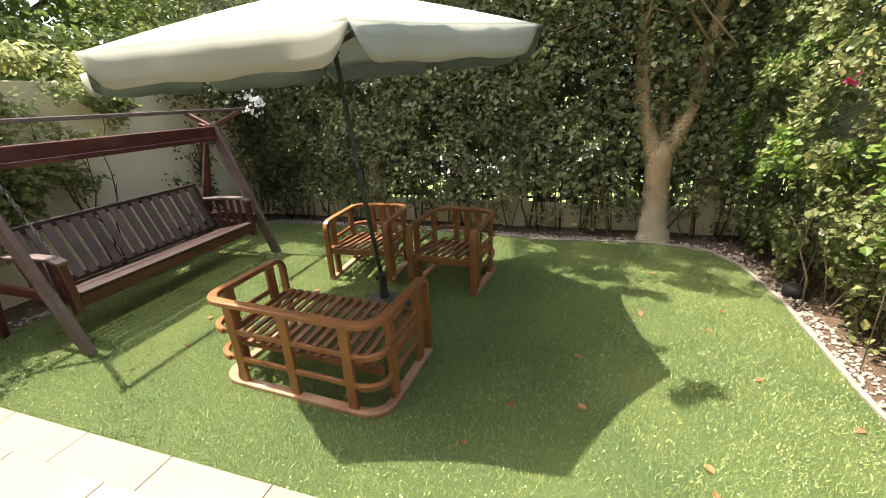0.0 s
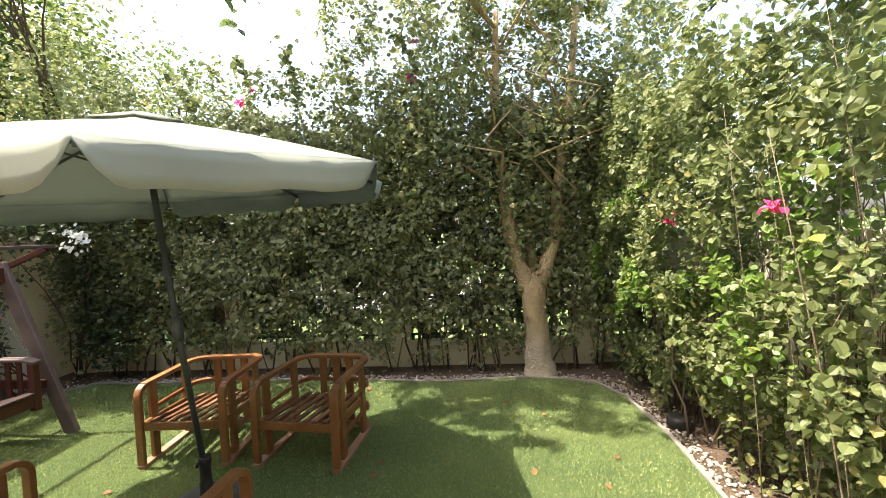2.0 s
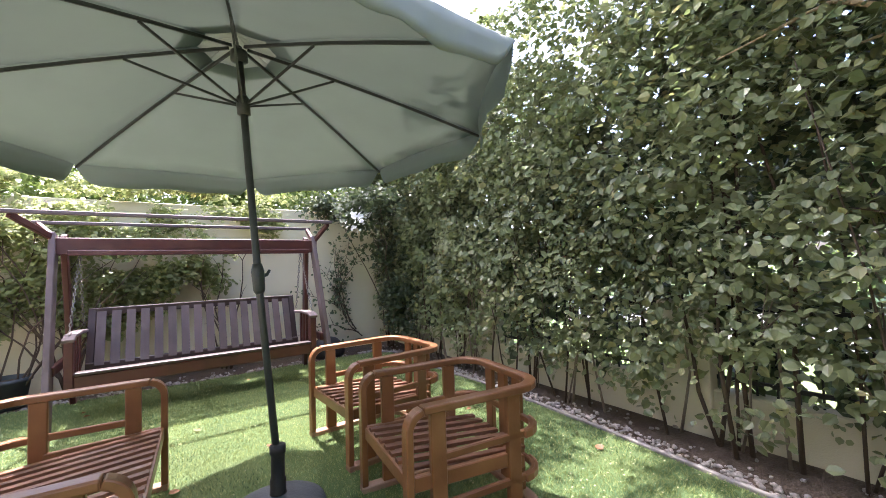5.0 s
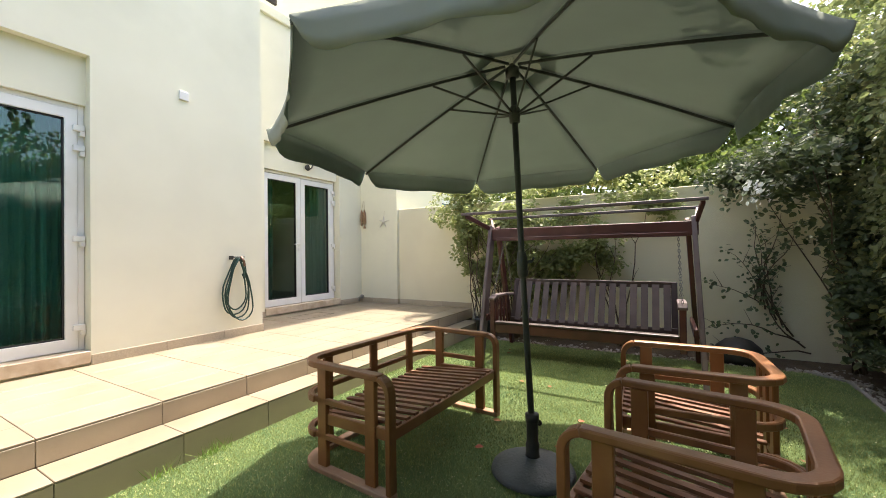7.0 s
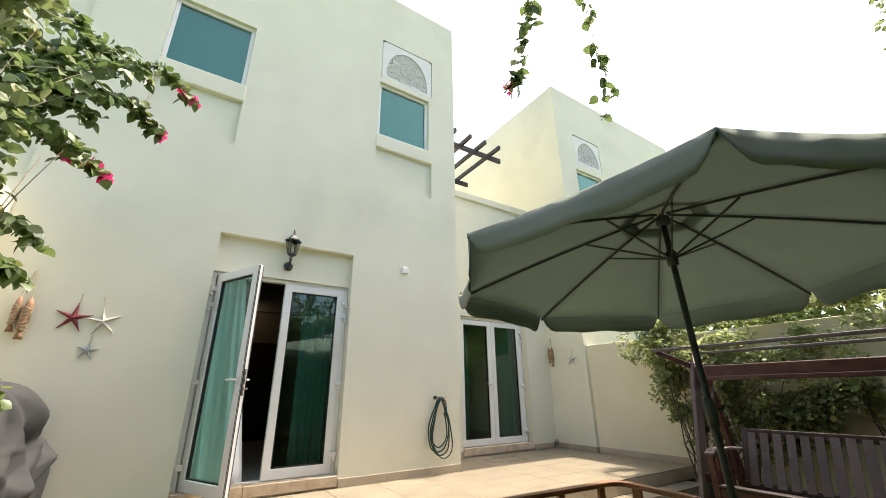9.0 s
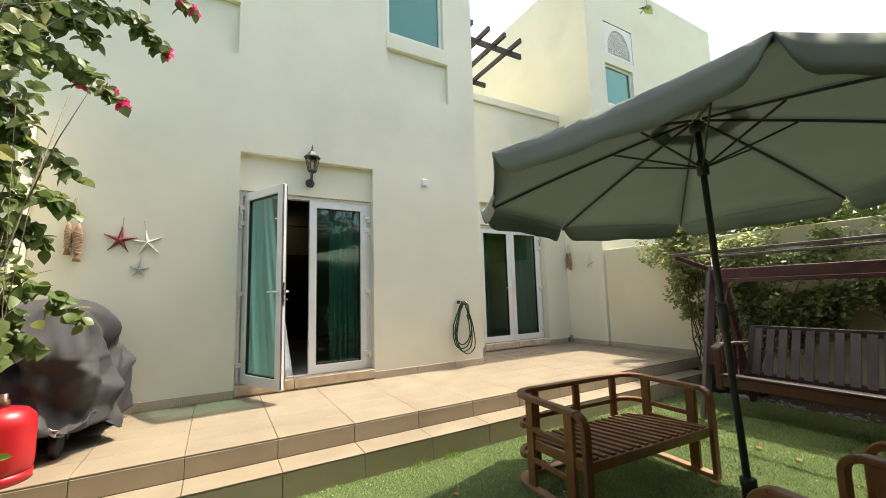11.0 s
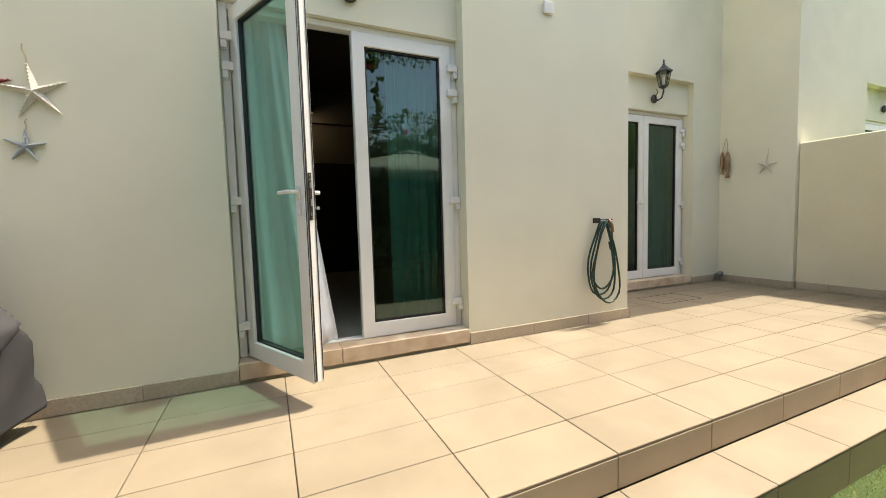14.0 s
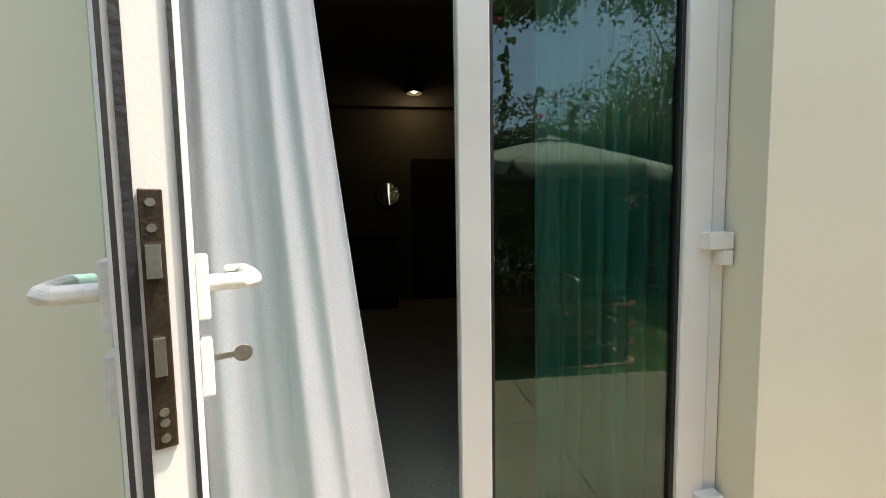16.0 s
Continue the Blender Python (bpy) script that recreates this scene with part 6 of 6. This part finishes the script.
def starfish(at, r, material, label, name="starfish", facing=0.0, roll=0.0):
    e = empty(name, at)
    vs = [(0, -0.032 * r / 0.13, 0)]
    for i in range(10):
        a = math.pi / 2 + 2 * math.pi * i / 10
        rr = r if i % 2 == 0 else r * 0.21
        vs.append((rr * math.cos(a), -0.006 if i % 2 == 0 else -0.012, rr * math.sin(a)))
    for i in range(10):
        a = math.pi / 2 + 2 * math.pi * i / 10
        rr = r if i % 2 == 0 else r * 0.24
        vs.append((rr * math.cos(a), -0.001, rr * math.sin(a)))
    fs = [(0, 1 + i, 1 + (i + 1) % 10) for i in range(10)] + [(1 + i, 11 + i, 11 + (i + 1) % 10, 1 + (i + 1) % 10) for i in range(10)]
    mesh("body", vs, fs, material, e)
    base = bmesh.new()
    bmesh.ops.create_icosphere(base, subdivisions=1, radius=1)
    bv, bf = [v.co.copy() for v in base.verts], [[v.index for v in f.verts] for f in base.faces]
    base.free()
    for i in range(5):
        a = math.pi / 2 + 2 * math.pi * i / 5
        g = Geo()
        for k in range(1, 7):
            d = r * (0.12 + 0.13 * k)
            c = Vector((d * math.cos(a), -0.030 * r / 0.13 * (1 - d / r) - 0.008, d * math.sin(a)))
            g.add([c + v * 0.006 for v in bv], bf)
        g.make("knob_row", material, e, smooth=True)
    Geo().tube([(0, -0.004, r * 0.95), (0.004, -0.006, r * 1.15), (-0.003, -0.004, r * 1.45), (0.002, -0.002, r * 1.6)], 0.003, 5).make("cord", ROPE, e)
    e.rotation_euler = (0, radians(roll), radians(facing))
    return tagged(e, label, "starfish", "wall starfish")


starfish((-1.033, -0.002, 2.02), 0.145, STAR_RED, "dark red starfish hung on the villa wall", roll=6)
starfish((-0.815, -0.002, 2.00), 0.145, STAR_WHITE, "white starfish hung on the villa wall", roll=-8)
starfish((-0.868, -0.002, 1.73), 0.085, STAR_BLUE, "small pale blue starfish hung on the villa wall", roll=4)
starfish((6.137, 0.31, 1.91), 0.13, STAR_WHITE, "white starfish hung on the shaded wall", facing=-90, roll=5)


def carved_fish(at, h, facing=0.0):
    e = empty("carved_fish", at)
    e.rotation_euler = (0, 0, radians(facing))
    for dx, z, s in ((-0.035, 0.06, 0.82), (0.035, 0.0, 1.0)):
        prof = [(0.006, 0.0), (0.024, 0.03), (0.030, 0.10), (0.032, 0.18), (0.026, 0.26), (0.012, 0.31)]
        g = Geo().lathe([(r * s, (zz) * s + z + 0.05) for r, zz in prof], 12, (dx, -0.034, 0))
        g.add([(dx - 0.032 * s, -0.03, z), (dx + 0.032 * s, -0.03, z), (dx + 0.012, -0.03, z + 0.065), (dx - 0.012, -0.03, z + 0.065), (dx - 0.032 * s, -0.038, z), (dx + 0.032 * s, -0.038, z), (dx + 0.012, -0.044, z + 0.065), (dx - 0.012, -0.044, z + 0.065)],
              [(0, 1, 2, 3), (4, 7, 6, 5), (0, 4, 5, 1), (1, 5, 6, 2), (3, 2, 6, 7), (0, 3, 7, 4)])
        g.make("fish", FISH, e, smooth=True)
        w = Geo()
        for k in range(7):
            zz = z + (0.09 + 0.03 * k) * s
            rr = 0.034 * s
            w.tube([(dx + rr * math.cos(t), -0.034 + rr * math.sin(t), zz + 0.012 * math.sin(t * 2 + k)) for t in np.linspace(0, 2 * math.pi, 11)[:-1]], 0.003, 5, True)
        w.make("netting", ROPE, e)
    Geo().tube([(-0.035, -0.034, 0.37), (-0.01, -0.015, h - 0.02), (0.0, -0.006, h), (0.01, -0.015, h - 0.02), (0.035, -0.034, 0.36)], 0.004, 6).make("rope", ROPE, e)
    return tagged(e, "pair of carved wooden fish hung on a rope", "wall ornament", "carved fish")


carved_fish((-1.375, -0.001, 1.80), 0.62)
carved_fish((6.138, 0.80, 1.80), 0.55, -90)


# hose on its bracket
e = empty("garden_hose", (2.93, 0.0, 1.25))
g = Geo()
for k, (w, h, dx) in enumerate(((0.215, 0.66, -0.03), (0.20, 0.70, 0.0), (0.20, 0.735, 0.045), (0.15, 0.60, -0.05))):
    ring = []
    for t in np.linspace(0, 2 * math.pi, 29)[:-1]:
        s = 0.5 - 0.5 * math.cos(t)
        x = dx * s + w * math.sin(t) * (0.25 + 0.75 * s ** 0.8)
        ring.append((x + 0.006 * math.sin(5 * t + k), -0.045 - 0.014 * k - 0.01 * math.sin(2 * t + k), 0.02 - h * s))
    g.tube(ring, 0.0088, 8, True)
g.tube([(0.02, -0.05, 0.02), (0.09, -0.06, -0.05), (0.10, -0.06, -0.16), (0.08, -0.06, -0.24), (0.05, -0.07, -0.17)], 0.010, 8)
g.make("hose", HOSE, e, smooth=True)
g = Geo().box(-0.072, -0.062, -0.075, 0.0, 0.0, 0.045).tube([(-0.06, 0, 0.03), (-0.06, -0.09, 0.03), (0.06, -0.09, 0.03), (0.06, 0, 0.03)], 0.007, 6)
g.make("bracket", IRON, e)
Geo().tube([(0.02, -0.09, 0.03), (0.05, -0.10, -0.02), (0.06, -0.10, -0.08)], 0.014, 8).make("tap_fitting", BRASS, e, smooth=True)
tagged(e, "coiled dark green hose on a wall bracket", "hose")
e = Geo().tube([(6.05, 0.88, T + 0.02), (6.05, 0.86, T + 0.09), (6.05, 0.80, T + 0.12)], 0.02, 10).lathe([(0.03, 0), (0.035, 0.05), (0.02, 0.07)], 12, (6.05, 0.80, T + 0.08))
tagged(e.make("drain_pipe", mat("grey_pvc", (0.30, 0.29, 0.27), (0.24, 0.23, 0.22), 9, 60, 0.6), smooth=True), "short grey pipe stub at the wall foot", "pipe")

# access cover in the shaded corner of the terrace
e = Geo()
for a, b, c, d in ((4.10, 4.72, 0.20, 0.208), (4.10, 4.72, 0.552, 0.56), (4.10, 4.108, 0.208, 0.552), (4.712, 4.72, 0.208, 0.552)):
    e.box(a, b, c, d, T - 0.004, T + 0.0015)
structure(e.make("access_cover_frame", IRON), "thin dark frame of a tiled access cover", "access cover")

# pergola on the low roof
e = empty("roof_pergola", (3.29, 0.8, 6.3))
g = Geo().box(0, 2.05, 0.25, 0.31, 0.06, 0.17).box(0, 2.05, 1.55, 1.61, 0.06, 0.17).make("beam", PERGOLA, e, bevel=0.005)
first = None
for k in range(5):
    if first is None:
        first = Geo().box(0.14, 0.195, -0.05, 2.6, 0.172, 0.262).make("rafter", PERGOLA, e, bevel=0.005)
    else:
        o2 = new("rafter", first.data)
        o2.parent = e
        o2.location.x = 0.40 * k
tagged(e, "dark wooden pergola beams over the low roof", "pergola", kind="structure")

# small dark things in the beds
e = Geo().lathe([(0.075, 0.0), (0.09, 0.015), (0.092, 0.085), (0.075, 0.10), (0.03, 0.102)], 16, (-1.18, -4.75, -0.01)).make("drain_pot", IRON, smooth=True)
tagged(e, "small black plastic pot on the pebbles", "pot")
g = Geo()
prof = [(0.22, 0.0), (0.25, 0.06), (0.22, 0.17), (0.13, 0.25), (0.03, 0.28)]
g.lathe(prof, 14, (5.82, -5.15, -0.01))
k = g.make("dark_bag", IRON, smooth=True)
tagged(k, "crumpled black plastic bag beside the wall", "bag")

# fallen leaves and bits on the turf
spots = []
while len(spots) < 34:
    x, y = random.uniform(-0.9, 5.3), random.uniform(-5.9, -1.9)
    if inside(x, y):
        spots.append((x, y, 0.016))
tagged(leaves("fallen_leaves", np.array(spots), np.array((0, 0, 2.5)), 0.055, DRY, droop=0.0, spread=0.35), "dry brown and red leaves fallen on the turf", "leaves", kind="stuff")
spots = []
while len(spots) < 2600:
    x, y = random.uniform(-0.95, 5.5), random.uniform(-5.95, -1.85)
    if inside(x, y) and (0.5 + 0.5 * bumpy(x, y, 0, 0.8)) * (0.35 + 0.65 * (x < 2.2)) > random.random() * 0.9:
        spots.append((x, y, random.uniform(0.006, 0.016)))
tagged(leaves("fallen_bits", np.array(spots), np.array((0, 0, 2.5)), 0.010, CHAFF, droop=0.0, spread=0.5), "pale yellow plant bits strewn over the turf", "plant litter", kind="stuff")


# weeds at the foot of the steps
for wx, wy, wn_ in ((1.62, -1.84, 60), (1.30, -1.85, 26), (3.4, -1.85, 20)):
    wp = np.stack([np.random.normal(wx, 0.05, wn_), np.random.normal(wy, 0.014, wn_), np.full(wn_, 0.0)], 1)
    wu = np.random.normal(0, 0.5, (wn_, 3))
    wu[:, 2] = 1
    weed = tri_cloud("weed_tuft", wp, wu, np.random.uniform(0.04, 0.11, wn_), np.random.uniform(0.002, 0.004, wn_), LEAF_VIVID)
    tagged(weed, "small green weed tuft at the foot of the step", "weed", "weed tufts", "stuff")


# ---- terrace tiles ----
core = Geo().box(-1.69, 6.198, -1.525, -0.001, -0.05, T - 0.012).box(-1.69, 5.93, -1.795, -1.525, -0.05, 0.19 - 0.012).box(3.292, 6.138, -0.001, 0.889, -0.05, T - 0.012).make("terrace", GROUT)
structure(core, "cream stone tiled terrace with two steps", "terrace")
shared = {}


def piece(name, sx, sy, sz, at, material):
    key = (name, round(sx, 3), round(sy, 3), round(sz, 3), material.name)
    if key not in shared:
        ob = Geo().box(-sx / 2, sx / 2, -sy / 2, sy / 2, -sz / 2, sz / 2).make(name, material, core)
        shared[key] = ob.data
        # small arris on each tile
        bm = bmesh.new()
        bm.from_mesh(ob.data)
        bmesh.ops.bevel(bm, geom=bm.edges[:], offset=0.0025, segments=1, affect="EDGES")
        bm.to_mesh(ob.data)
        bm.free()
    else:
        ob = new(name, shared[key])
        ob.parent = core
    ob.location = at
    return ob


J = 0.0042
xs = [0.255 + 0.6 * k for k in range(-4, 11)]
for k, x in enumerate(xs):
    a, b = max(x, -1.69), min(x + 0.6, 6.183)
    if b - a < 0.05:
        continue
    w, cx = b - a - J, (a + b) / 2
    y = -1.54
    while y < -0.02:
        e = min(y + 0.305, -0.014)
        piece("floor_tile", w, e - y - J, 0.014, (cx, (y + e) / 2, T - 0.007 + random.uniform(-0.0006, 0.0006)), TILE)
        y = e
    if a > 3.29 - 0.3:
        aa, bb = max(a, 3.305), min(b, 6.122)
        y = -0.012
        while y < 0.87:
            e = min(y + 0.305, 0.874)
            piece("floor_tile", bb - aa - J, e - y - J, 0.014, ((aa + bb) / 2, (y + e) / 2, T - 0.007), TILE)
            y = e
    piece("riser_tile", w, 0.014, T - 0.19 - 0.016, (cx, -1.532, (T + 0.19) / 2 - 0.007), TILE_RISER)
    b2 = min(b, 5.94)
    if b2 - a > 0.05:
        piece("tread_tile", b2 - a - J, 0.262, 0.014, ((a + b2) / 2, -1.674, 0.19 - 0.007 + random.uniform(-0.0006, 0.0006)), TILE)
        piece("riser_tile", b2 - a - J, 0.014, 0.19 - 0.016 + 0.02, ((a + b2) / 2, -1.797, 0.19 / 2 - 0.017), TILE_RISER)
